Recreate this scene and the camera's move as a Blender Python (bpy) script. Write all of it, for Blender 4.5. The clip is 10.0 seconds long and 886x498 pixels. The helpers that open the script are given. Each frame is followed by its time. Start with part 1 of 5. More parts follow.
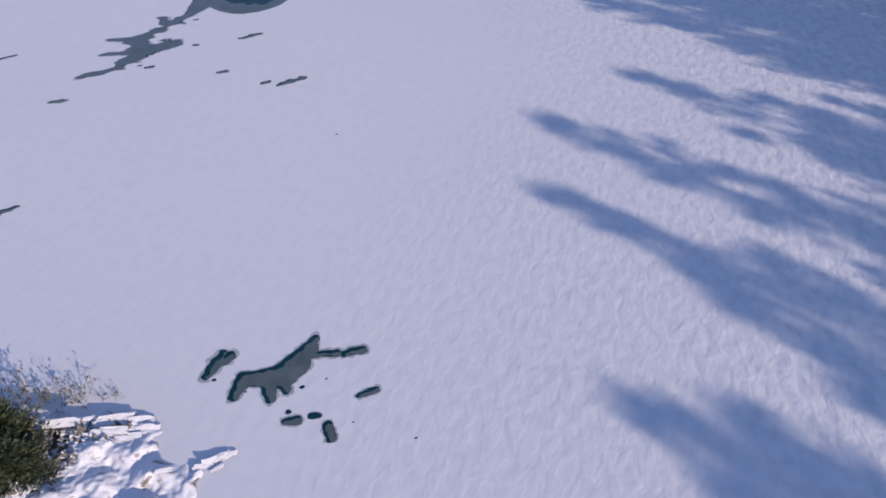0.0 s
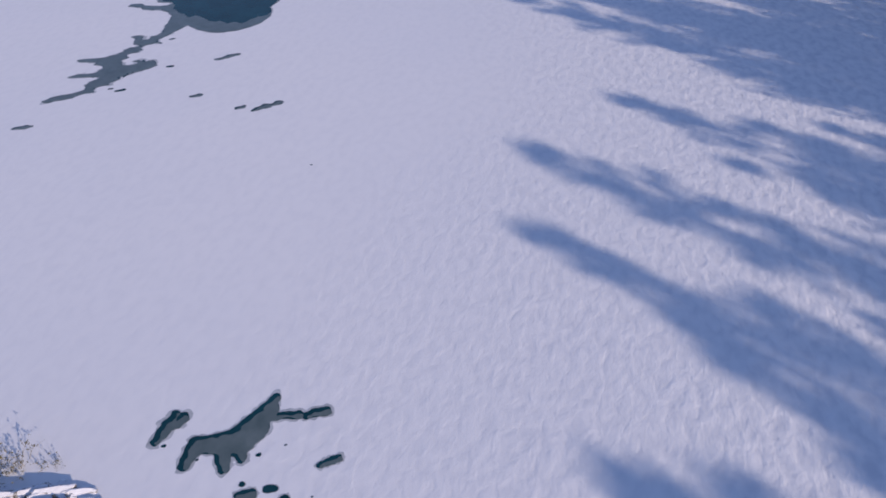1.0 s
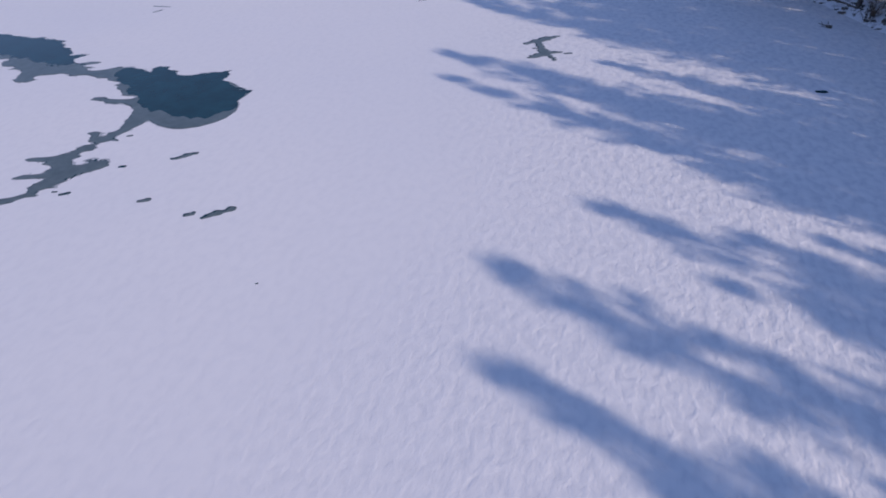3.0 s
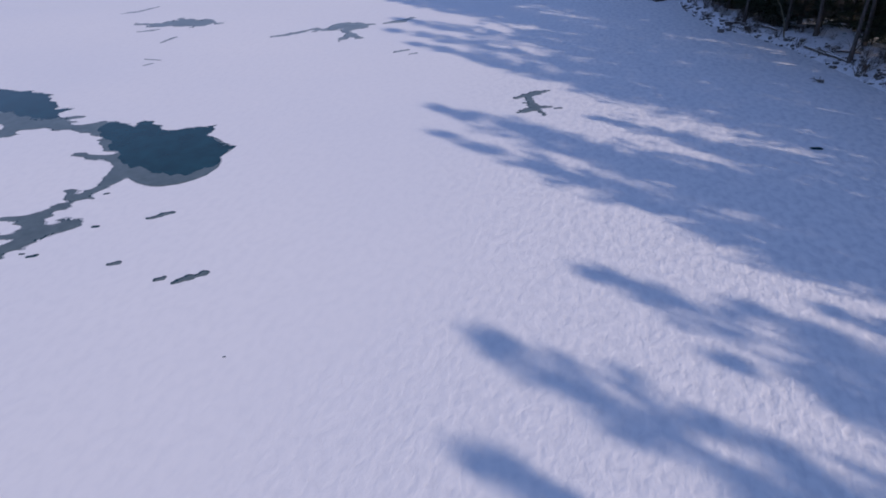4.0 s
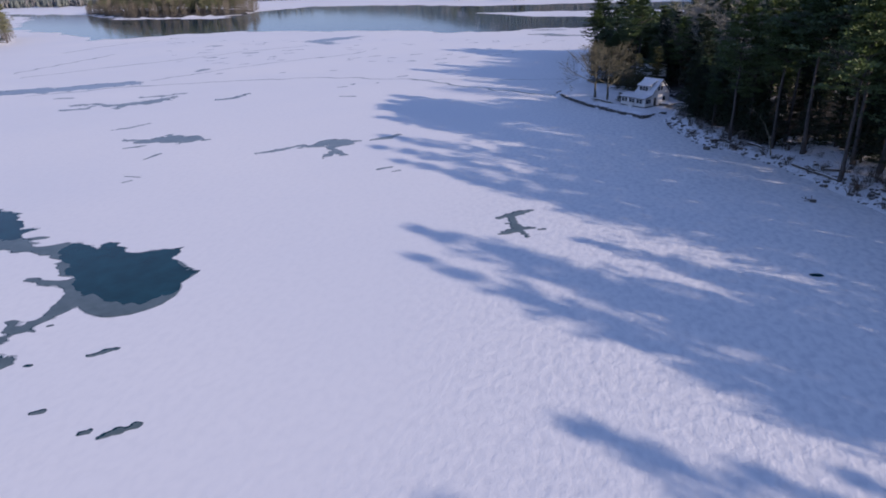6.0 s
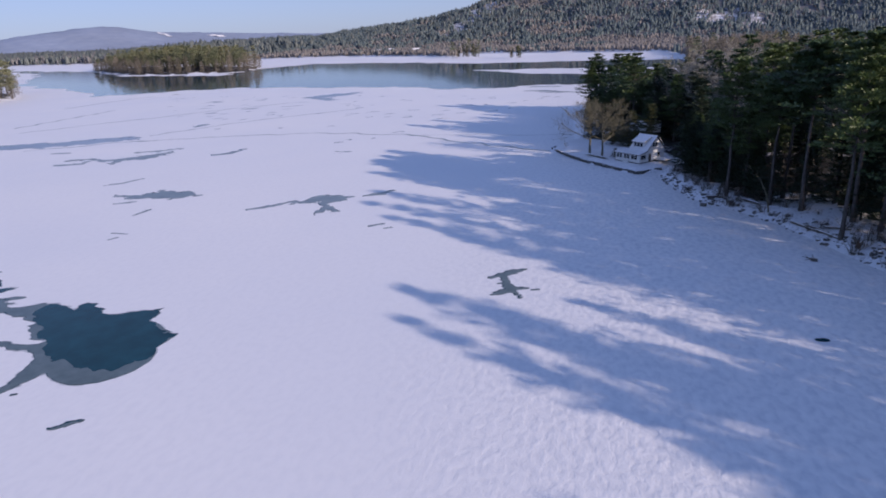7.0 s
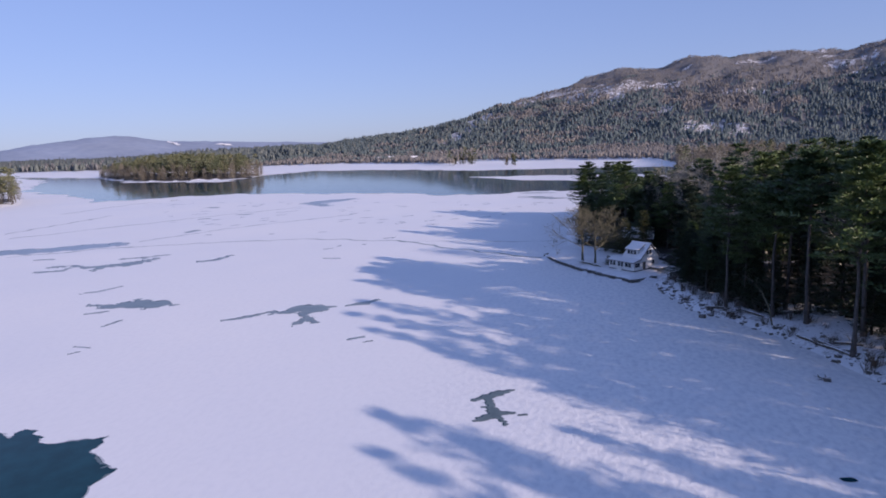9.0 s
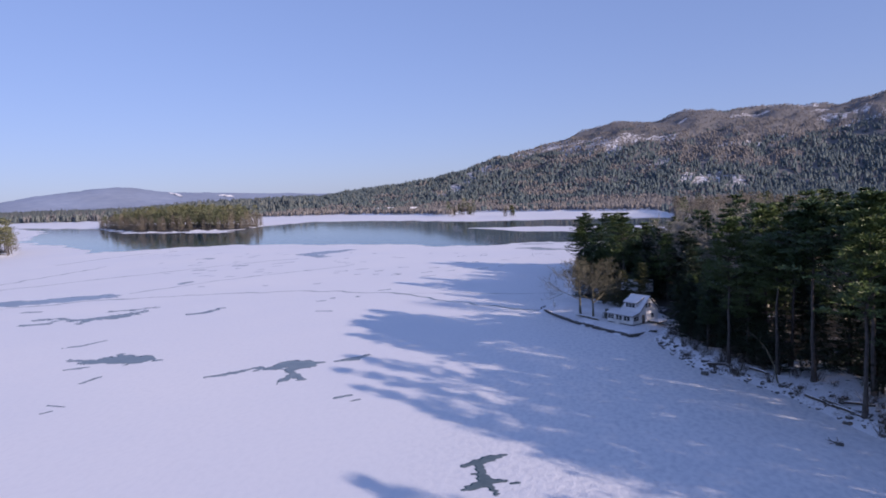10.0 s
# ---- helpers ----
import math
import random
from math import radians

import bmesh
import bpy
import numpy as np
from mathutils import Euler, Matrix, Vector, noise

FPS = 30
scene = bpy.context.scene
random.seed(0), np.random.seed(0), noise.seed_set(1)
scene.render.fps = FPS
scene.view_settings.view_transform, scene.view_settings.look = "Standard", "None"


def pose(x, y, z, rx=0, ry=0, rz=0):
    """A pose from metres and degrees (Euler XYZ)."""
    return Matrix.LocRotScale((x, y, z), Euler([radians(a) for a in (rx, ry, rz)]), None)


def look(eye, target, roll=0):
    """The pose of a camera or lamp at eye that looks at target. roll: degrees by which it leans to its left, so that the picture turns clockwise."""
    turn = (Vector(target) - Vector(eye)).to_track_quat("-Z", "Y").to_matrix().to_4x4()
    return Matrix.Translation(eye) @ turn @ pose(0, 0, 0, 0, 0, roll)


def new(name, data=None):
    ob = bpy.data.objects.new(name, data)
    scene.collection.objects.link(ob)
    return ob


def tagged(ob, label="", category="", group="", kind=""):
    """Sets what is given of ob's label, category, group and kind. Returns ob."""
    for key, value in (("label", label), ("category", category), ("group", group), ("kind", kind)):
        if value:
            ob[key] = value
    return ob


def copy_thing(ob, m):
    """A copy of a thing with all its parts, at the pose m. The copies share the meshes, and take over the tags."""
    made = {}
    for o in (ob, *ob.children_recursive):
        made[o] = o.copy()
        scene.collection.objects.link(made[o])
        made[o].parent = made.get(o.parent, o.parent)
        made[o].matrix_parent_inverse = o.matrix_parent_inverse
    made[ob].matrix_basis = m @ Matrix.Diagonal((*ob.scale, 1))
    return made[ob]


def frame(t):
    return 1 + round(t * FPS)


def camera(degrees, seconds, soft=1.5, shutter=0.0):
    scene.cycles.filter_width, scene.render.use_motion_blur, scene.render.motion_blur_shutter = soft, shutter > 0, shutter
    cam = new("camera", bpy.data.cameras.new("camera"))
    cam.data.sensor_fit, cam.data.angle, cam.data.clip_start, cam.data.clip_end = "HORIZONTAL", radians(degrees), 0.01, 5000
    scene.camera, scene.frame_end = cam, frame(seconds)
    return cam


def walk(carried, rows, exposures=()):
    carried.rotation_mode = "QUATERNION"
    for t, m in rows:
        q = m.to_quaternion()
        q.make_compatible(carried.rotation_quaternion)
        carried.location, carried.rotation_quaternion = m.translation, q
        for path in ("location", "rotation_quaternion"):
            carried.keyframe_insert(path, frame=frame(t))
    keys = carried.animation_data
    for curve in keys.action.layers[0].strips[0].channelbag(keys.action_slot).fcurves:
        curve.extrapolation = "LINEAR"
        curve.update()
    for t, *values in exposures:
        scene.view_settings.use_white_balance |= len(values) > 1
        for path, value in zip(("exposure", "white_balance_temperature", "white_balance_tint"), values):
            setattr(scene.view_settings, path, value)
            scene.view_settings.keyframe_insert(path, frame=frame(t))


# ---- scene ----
cam = camera(70.0, 10.0, soft=1.8)
METRES, EYE, TILT, LEAN, TURN = 34.6, 30.0, 0.0, 0.0, 42.3
ROWS = [
    (0.0, 0.0, 0.0, 0.0, -2.22, -42.65, 2.41),
    (0.5, 0.0259, 0.0563, 0.0003, -2.26, -42.64, 2.4),
    (1.0, 0.0511, 0.1109, 0.0005, -2.28, -42.27, 2.39),
    (1.5, 0.0749, 0.1629, 0.0006, -2.33, -41.35, 2.39),
    (2.0, 0.0979, 0.2126, 0.0013, -2.38, -39.83, 2.37),
    (2.5, 0.121, 0.2609, 0.0015, -2.42, -38.19, 2.35),
    (4.0, 0.1877, 0.3999, 0.0048, -2.56, -32.66, 2.29),
    (4.5, 0.209, 0.4431, 0.0053, -2.58, -30.46, 2.29),
    (5.0, 0.2301, 0.4875, 0.0065, -2.61, -28.14, 2.31),
    (5.5, 0.2501, 0.5303, 0.0066, -2.65, -25.81, 2.31),
    (7.0, 0.3082, 0.6517, 0.0067, -2.7, -18.83, 2.28),
    (7.5, 0.3271, 0.6919, 0.0065, -2.72, -16.5, 2.28),
    (8.0, 0.3465, 0.7319, 0.0062, -2.73, -14.18, 2.27),
    (8.5, 0.3659, 0.7736, 0.0048, -2.76, -11.88, 2.25),
    (9.0, 0.3862, 0.8164, 0.0041, -2.77, -9.58, 2.26),
    (9.5, 0.4068, 0.8595, 0.0038, -2.78, -7.29, 2.25),
    (10.0, 0.4297, 0.9028, 0.003, -2.77, -5.01, 2.25),
]
walk(cam, [(t, pose(0, 0, EYE, TILT, LEAN, TURN) @ pose(METRES * x, METRES * y, METRES * z, 90 + pitch, roll, yaw)) for t, x, y, z, yaw, pitch, roll in ROWS],
     exposures=[(0.0, 0.27, 6480.0, 18.0), (5.0, 0.38, 6450.0, 18.0), (10.0, 0.52, 6450.0, 23.0)])

# ---- world and sun ----
SUN_WAY = Vector((1.0, -0.03, 0.277)).normalized()   # towards the low winter sun
TAN_SUN = 0.277
world = bpy.data.worlds.new("winter_sky")
scene.world = world
world.use_nodes = True
wn = world.node_tree
sky = wn.nodes.new("ShaderNodeTexSky")
sky.sky_type, sky.sun_disc = "NISHITA", False
sky.sun_elevation, sky.sun_rotation = math.atan(TAN_SUN), radians(91.7)
sky.altitude, sky.air_density, sky.dust_density, sky.ozone_density = 100.0, 1.0, 0.3, 2.0
# the thin winter haze evens the sky out: soften its range and tint it
even, tint = wn.nodes.new("ShaderNodeGamma"), wn.nodes.new("ShaderNodeMix")
even.inputs[1].default_value = 0.45
tint.data_type, tint.blend_type = "RGBA", "MULTIPLY"
tint.inputs[0].default_value, tint.inputs[7].default_value = 1.0, (0.57, 0.718, 1.125, 1)
wn.links.new(sky.outputs[0], even.inputs[0])
wn.links.new(even.outputs[0], tint.inputs[6])
wn.links.new(tint.outputs[2], wn.nodes["Background"].inputs[0])
wn.nodes["Background"].inputs[1].default_value = 0.22
sun = new("sun", bpy.data.lights.new("sun", "SUN"))
sun.data.energy, sun.data.angle, sun.data.color = 3.8, radians(0.5), (1.0, 0.86, 0.73)
sun.matrix_basis = look((300, 0, 120), Vector((300, 0, 120)) - SUN_WAY)

# ---- materials ----
def shader(name, rough=0.6, metallic=0.0, ior=1.45):
    m = bpy.data.materials.new(name)
    m.use_nodes = True
    nt = m.node_tree
    b = nt.nodes["Principled BSDF"]
    b.inputs["Roughness"].default_value, b.inputs["Metallic"].default_value, b.inputs["IOR"].default_value = rough, metallic, ior
    return m, nt, b


def coords(nt, stretch=(1, 1, 1), turn=0.0):
    tc, mp = nt.nodes.new("ShaderNodeTexCoord"), nt.nodes.new("ShaderNodeMapping")
    geo = nt.nodes.new("ShaderNodeNewGeometry")
    mp.inputs["Scale"].default_value = stretch
    mp.inputs["Rotation"].default_value = (0, 0, turn)
    nt.links.new(geo.outputs["Position"], mp.inputs["Vector"])
    nt.nodes.remove(tc)
    return mp.outputs[0]


def noisy(nt, vec, scale, detail=4.0, rough=0.55):
    n = nt.nodes.new("ShaderNodeTexNoise")
    n.inputs["Scale"].default_value, n.inputs["Detail"].default_value, n.inputs["Roughness"].default_value = scale, detail, rough
    nt.links.new(vec, n.inputs["Vector"])
    return n.outputs[0]


def ramp(nt, value, stops):
    r = nt.nodes.new("ShaderNodeValToRGB")
    while len(r.color_ramp.elements) < len(stops):
        r.color_ramp.elements.new(0.5)
    for e, (p, c) in zip(r.color_ramp.elements, stops):
        e.position = p
        e.color = (*c, 1) if isinstance(c, tuple) else (c, c, c, 1)
    nt.links.new(value, r.inputs[0])
    return r.outputs[0]


def blend(nt, fac, a, b, how="MIX"):
    n = nt.nodes.new("ShaderNodeMix")
    n.data_type, n.blend_type = "RGBA", how
    for sock, v in ((n.inputs[0], fac), (n.inputs[6], a), (n.inputs[7], b)):
        if isinstance(v, (int, float)):
            sock.default_value = v
        elif isinstance(v, tuple):
            sock.default_value = (*v, 1)
        else:
            nt.links.new(v, sock)
    return n.outputs[2]


def bumped(nt, b, height, strength, distance):
    n = nt.nodes.new("ShaderNodeBump")
    n.inputs["Strength"].default_value, n.inputs["Distance"].default_value = strength, distance
    nt.links.new(height, n.inputs["Height"])
    nt.links.new(n.outputs[0], b.inputs["Normal"])


def surface(name, c1, c2, scale, rough=0.7, bump=0.3, depth=0.02, stretch=(1, 1, 1), vary="", vary_to=None, metallic=0.0, broad=0.15):
    """Two tones in a fine grain, broad patches over it; vary: 'object' or 'island' shifts the tone from piece to piece."""
    m, nt, b = shader(name, rough, metallic)
    v = coords(nt, stretch)
    grain = noisy(nt, v, scale)
    col = ramp(nt, grain, [(0.3, c1), (0.7, c2)])
    patch = noisy(nt, v, scale * broad, 3)
    col = blend(nt, 0.5, col, ramp(nt, patch, [(0.3, 0.62), (0.7, 1.0)]), "MULTIPLY")
    if vary:
        src = nt.nodes.new("ShaderNodeObjectInfo").outputs["Random"] if vary == "object" else nt.nodes.new("ShaderNodeNewGeometry").outputs["Random Per Island"]
        col = blend(nt, ramp(nt, src, [(0.25, 0.0), (1.0, 1.0)]), col, vary_to or c2)
    nt.links.new(col, b.inputs["Base Color"])
    if bump:
        bumped(nt, b, grain, bump, depth)
    return m


def along(nt, degrees_, length, across):
    """Position turned by an angle, then measured in lengths along it and across it."""
    geo, mp = nt.nodes.new("ShaderNodeNewGeometry"), nt.nodes.new("ShaderNodeMapping")
    mp.vector_type = "TEXTURE"
    mp.inputs["Rotation"].default_value = (0, 0, radians(degrees_))
    mp.inputs["Scale"].default_value = (length, across, 1.0)
    nt.links.new(geo.outputs["Position"], mp.inputs["Vector"])
    return mp.outputs[0]


def snow_ice():
    m, nt, b = shader("wind_packed_snow", 0.62)
    b.inputs["Specular IOR Level"].default_value = 0.25
    v = coords(nt)
    broad = noisy(nt, v, 0.02, 3)
    # wind ripples: short crests across the wind, smaller ones on their backs, and a slow swell below
    ripple = nt.nodes.new("ShaderNodeTexNoise")
    ripple.inputs["Scale"].default_value, ripple.inputs["Detail"].default_value = 1.0, 2.0
    ripple.inputs["Roughness"].default_value, ripple.inputs["Distortion"].default_value = 0.45, 0.3
    nt.links.new(along(nt, 115, 1.05, 0.74), ripple.inputs["Vector"])
    small = noisy(nt, along(nt, 100, 0.32, 0.22), 1.0, 2, 0.5)
    swell = noisy(nt, along(nt, 70, 5.0, 3.2), 1.0, 2, 0.5)
    height = blend(nt, 0.13, ripple.outputs[0], small)
    height = blend(nt, 0.25, height, swell)
    # the wind has rippled the middle of the bay; towards the ledge and the great pool the snow lies smooth
    lay = nt.nodes.new("ShaderNodeVectorMath")
    lay.operation = "DOT_PRODUCT"
    nt.links.new(v, lay.inputs[0])
    lay.inputs[1].default_value = (0.0125, 0.0075, 0.0)
    shift = nt.nodes.new("ShaderNodeMath")
    shift.operation = "MULTIPLY_ADD"
    nt.links.new(noisy(nt, v, 0.03, 2), shift.inputs[0])
    shift.inputs[1].default_value = 0.35
    nt.links.new(lay.outputs["Value"], shift.inputs[2])
    calm = ramp(nt, shift.outputs[0], [(-0.0, 0.2), (0.45, 1.0)])
    col = ramp(nt, broad, [(0.3, (0.80, 0.81, 0.83)), (0.7, (0.86, 0.855, 0.85))])
    # troughs darker and bluer: crust tone plus ripple shade put into the colour
    crust_and_shade = ramp(nt, ripple.outputs[0], [(0.30, (0.77, 0.79, 0.83)), (0.52, (0.93, 0.935, 0.945)), (0.68, (1.0, 1.0, 1.0))])
    col = blend(nt, blend(nt, 1.0, calm, ramp(nt, broad, [(0.35, 0.7), (0.65, 1.0)]), "MULTIPLY"), col, crust_and_shade, "MULTIPLY")
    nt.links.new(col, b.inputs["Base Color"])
    bumped(nt, b, blend(nt, 1.0, height, calm, "MULTIPLY"), 1.0, 0.125)
    return m


def land_cover(name, snow_low, snow_high, soil, scale):
    m, nt, b = shader(name, 0.85)
    v = coords(nt)
    n = noisy(nt, v, scale, 6, 0.65)
    fine = noisy(nt, v, scale * 7, 4)
    both = blend(nt, 0.35, n, fine)
    earth = ramp(nt, fine, [(0.3, soil), (0.7, tuple(c * 1.9 for c in soil))])
    col = blend(nt, ramp(nt, both, [(snow_low, 0.0), (snow_high, 1.0)]), earth, (0.80, 0.81, 0.84))
    nt.links.new(col, b.inputs["Base Color"])
    bumped(nt, b, both, 0.6, 0.3)
    return m


def water_material(name, tone, rough, gloss=0.5):
    m, nt, b = shader(name, rough, 0.0, 1.33)
    b.inputs["Specular IOR Level"].default_value = gloss
    v = coords(nt)
    col = ramp(nt, noisy(nt, v, 0.35, 4), [(0.35, tone), (0.65, tuple(c * 1.5 for c in tone))])
    nt.links.new(col, b.inputs["Base Color"])
    bumped(nt, b, noisy(nt, coords(nt, (1, 0.4, 1), 0.7), 1.5, 3), 0.04, 0.02)
    return m


def snowy_rock(name, dark, pale, scale, low=0.45, high=0.75):
    """Stone that carries snow where it lies flat enough."""
    m, nt, b = shader(name, 0.85)
    v = coords(nt)
    grain = noisy(nt, coords(nt, (1, 1, 3)), scale, 6, 0.65)
    stone = ramp(nt, grain, [(0.3, dark), (0.7, pale)])
    geo, sep = nt.nodes.new("ShaderNodeNewGeometry"), nt.nodes.new("ShaderNodeSeparateXYZ")
    nt.links.new(geo.outputs["Normal"], sep.inputs[0])
    add = nt.nodes.new("ShaderNodeMath")
    add.operation = "MULTIPLY_ADD"
    nt.links.new(noisy(nt, v, scale * 0.7, 5, 0.7), add.inputs[0])
    add.inputs[1].default_value = 0.9
    nt.links.new(sep.outputs[2], add.inputs[2])
    half = nt.nodes.new("ShaderNodeMath")
    half.operation = "MULTIPLY"
    half.inputs[1].default_value = 0.5
    nt.links.new(add.outputs[0], half.inputs[0])
    cover = ramp(nt, half.outputs[0], [(low, 0.0), (high, 1.0)])
    nt.links.new(blend(nt, cover, stone, (0.80, 0.81, 0.84)), b.inputs["Base Color"])
    bumped(nt, b, grain, 0.6, 0.08)
    return m


SNOW = snow_ice()
# leaf litter with little snow, its soil darkened to carry the woods' shade
UNDERWOOD = land_cover("shade_darkened_leaf_litter", 0.54, 0.70, (0.019, 0.017, 0.015), 0.3)
# distance haze is put into both colours: bluish hill, greyed slope litter
FAR_HILL = surface("haze_tinted_wooded_hill", (0.26, 0.32, 0.43), (0.32, 0.375, 0.475), 0.02, 0.9, 0, 0)
WOODED_SLOPE = land_cover("haze_greyed_litter_and_snow_on_slopes", 0.60, 0.90, (0.115, 0.113, 0.113), 0.06)
CLIFF = land_cover("snow_streaked_ledges", 0.44, 0.60, (0.11, 0.10, 0.095), 0.10)
BROWN_BRUSH = surface("brown_twig_brush", (0.13, 0.115, 0.092), (0.22, 0.195, 0.155), 0.5, 0.85, 0, 0, vary="object")
LEDGE_ROCK = snowy_rock("snow_dusted_ledge", (0.05, 0.05, 0.052), (0.24, 0.225, 0.20), 2.6, 0.53, 0.63)
SHORE_ROCK = snowy_rock("snow_capped_shore_stone", (0.05, 0.048, 0.045), (0.17, 0.16, 0.145), 1.5, 0.66, 0.72)
WALL_STONE = snowy_rock("snow_topped_wall_stone", (0.04, 0.04, 0.04), (0.15, 0.145, 0.135), 1.8, 0.60, 0.70)
LAWN_SNOW = surface("lawn_snow", (0.78, 0.79, 0.82), (0.85, 0.85, 0.86), 0.5, 0.65, 0.4, 0.08)
TWIG = surface("dry_twigs", (0.16, 0.13, 0.08), (0.30, 0.25, 0.14), 3.0, 0.85, 0, 0)
FOREST_FLOOR = land_cover("patchy_snow_on_forest_floor", 0.28, 0.45, (0.038, 0.032, 0.027), 0.35)
WATER = water_material("open_lake_water", (0.006, 0.040, 0.052), 0.03, 0.25)
FAR_WATER = water_material("far_lake_water", (0.011, 0.045, 0.075), 0.07, 0.42)
THIN_ICE = surface("thin_grey_ice", (0.085, 0.124, 0.124), (0.140, 0.182, 0.182), 0.9, 0.3, 0.1, 0.01)
# lead ice made bluer and paler: the sky's reflection is painted in
SKY_TINTED_LEAD = surface("sky_tinted_lead_ice", (0.23, 0.29, 0.36), (0.31, 0.37, 0.44), 0.5, 0.3, 0.1, 0.01)
FROZEN_LEAD = surface("refrozen_lead_ice", (0.17, 0.225, 0.245), (0.24, 0.29, 0.31), 0.5, 0.35, 0.1, 0.01)
SLUSH = surface("wet_slush", (0.42, 0.45, 0.47), (0.6, 0.62, 0.64), 2.5, 0.5, 0.3, 0.02)
BARK = surface("pine_bark", (0.04, 0.036, 0.033), (0.125, 0.110, 0.10), 5.0, 0.9, 0.6, 0.03, (1, 1, 0.25))
PALE_BARK = surface("bare_tree_bark", (0.085, 0.080, 0.054), (0.17, 0.160, 0.108), 4.0, 0.85, 0.4, 0.02, (1, 1, 0.3))
ASH_BARK = surface("pale_hardwood_bark", (0.22, 0.212, 0.180), (0.37, 0.352, 0.295), 4.0, 0.85, 0.4, 0.02, (1, 1, 0.3))
NEEDLES = surface("pine_needles", (0.018, 0.044, 0.018), (0.062, 0.108, 0.036), 0.6, 0.5, 0, 0, vary="object", vary_to=(0.092, 0.132, 0.038))
# hemlock green, with the dark inside of the woods put into it as shade
HEMLOCK_NEEDLES = surface("hemlock_needles", (0.008, 0.020, 0.012), (0.022, 0.042, 0.022), 0.7, 0.6, 0, 0, vary="object", vary_to=(0.028, 0.046, 0.020))
YOUNG_NEEDLES = surface("young_pine_needles", (0.035, 0.052, 0.026), (0.085, 0.105, 0.050), 2.0, 0.65, 0, 0)
# paler copy of the pine needles, sunlight and haze put into the colour
ISLE_NEEDLES = surface("sun_and_haze_tinted_needles", (0.095, 0.118, 0.062), (0.165, 0.185, 0.10), 0.3, 0.7, 0, 0, vary="object", vary_to=(0.175, 0.175, 0.10))
CEDAR = surface("cedar_foliage", (0.045, 0.056, 0.020), (0.098, 0.102, 0.036), 0.8, 0.7, 0, 0)
# far woods: haze of the distance put into the colours, paler and greyer
FAR_CONIFER = surface("haze_tinted_mountain_conifers", (0.070, 0.102, 0.118), (0.086, 0.120, 0.130), 0.15, 0.8, 0, 0, vary="island", vary_to=(0.098, 0.130, 0.130))
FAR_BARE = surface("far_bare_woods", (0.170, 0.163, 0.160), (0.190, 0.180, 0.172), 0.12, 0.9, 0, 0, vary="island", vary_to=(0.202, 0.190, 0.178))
HAZE_TINTED_BARE = surface("haze_tinted_bare_woods", (0.125, 0.130, 0.136), (0.145, 0.148, 0.150), 0.12, 0.9, 0, 0, vary="island", vary_to=(0.158, 0.158, 0.155))
HAZE_TINTED_CONIFER = surface("haze_tinted_conifers", (0.085, 0.108, 0.110), (0.105, 0.130, 0.128), 0.15, 0.8, 0, 0, vary="island", vary_to=(0.125, 0.142, 0.132))
STONE = surface("shore_stone", (0.035, 0.034, 0.033), (0.11, 0.105, 0.10), 1.6, 0.85, 0.5, 0.05, vary="object")
WHITE_PAINT = surface("white_clapboard_paint", (0.70, 0.70, 0.68), (0.8, 0.8, 0.78), 2.0, 0.5, 0.15, 0.01, (0.3, 0.3, 8))
ROOF_SNOW = surface("roof_snow", (0.78, 0.79, 0.82), (0.85, 0.85, 0.86), 1.2, 0.65, 0.4, 0.05)
SHINGLE = surface("dark_shingles", (0.06, 0.06, 0.065), (0.12, 0.115, 0.11), 4.0, 0.85, 0.4, 0.02)
GLASS = surface("dark_window_glass", (0.012, 0.014, 0.018), (0.03, 0.033, 0.04), 1.0, 0.06, 0, 0)
DARK_WOOD = surface("weathered_wood", (0.06, 0.05, 0.042), (0.15, 0.125, 0.10), 6.0, 0.85, 0.4, 0.02)
SHRUB = surface("dry_shrub", (0.07, 0.065, 0.03), (0.17, 0.15, 0.07), 3.0, 0.85, 0, 0)


# ---- mesh helpers ----
def raw(name, verts, faces, mat, smooth=False):
    """A mesh from arrays: faces is one (n, 3) or (n, 4) array."""
    verts, faces = np.asarray(verts, np.float32), np.asarray(faces, np.int32)
    me = bpy.data.meshes.new(name)
    n, k = faces.shape
    me.vertices.add(len(verts))
    me.vertices.foreach_set("co", verts.ravel())
    me.loops.add(n * k)
    me.loops.foreach_set("vertex_index", faces.ravel())
    me.polygons.add(n)
    me.polygons.foreach_set("loop_start", np.arange(0, n * k, k, dtype=np.int32))
    me.polygons.foreach_set("use_smooth", np.full(n, smooth))
    me.update(calc_edges=True)
    me.materials.append(mat)
    return me


def of(bm, name, mat, smooth=False):
    me = bpy.data.meshes.new(name)
    bm.normal_update()
    bm.to_mesh(me)
    bm.free()
    me.materials.append(mat)
    for p in me.polygons:
        p.use_smooth = smooth
    return me


def part(name, me, parent, label=""):
    ob = new(name, me)
    ob.parent = parent
    return tagged(ob, label)


def box(bm, cx, cy, cz, sx, sy, sz, turn=None):
    m = Matrix.Translation((cx, cy, cz)) @ (turn or Matrix()) @ Matrix.Diagonal((sx, sy, sz, 1))
    return bmesh.ops.create_cube(bm, size=1.0, matrix=m)["verts"]


def bevelled(boxes, name, mat, width=0.02, turn=None):
    bm = bmesh.new()
    for b in boxes:
        box(bm, *b, turn=turn)
    if width:
        bmesh.ops.bevel(bm, geom=bm.edges[:], offset=width, segments=1, affect="EDGES")
    return of(bm, name, mat)


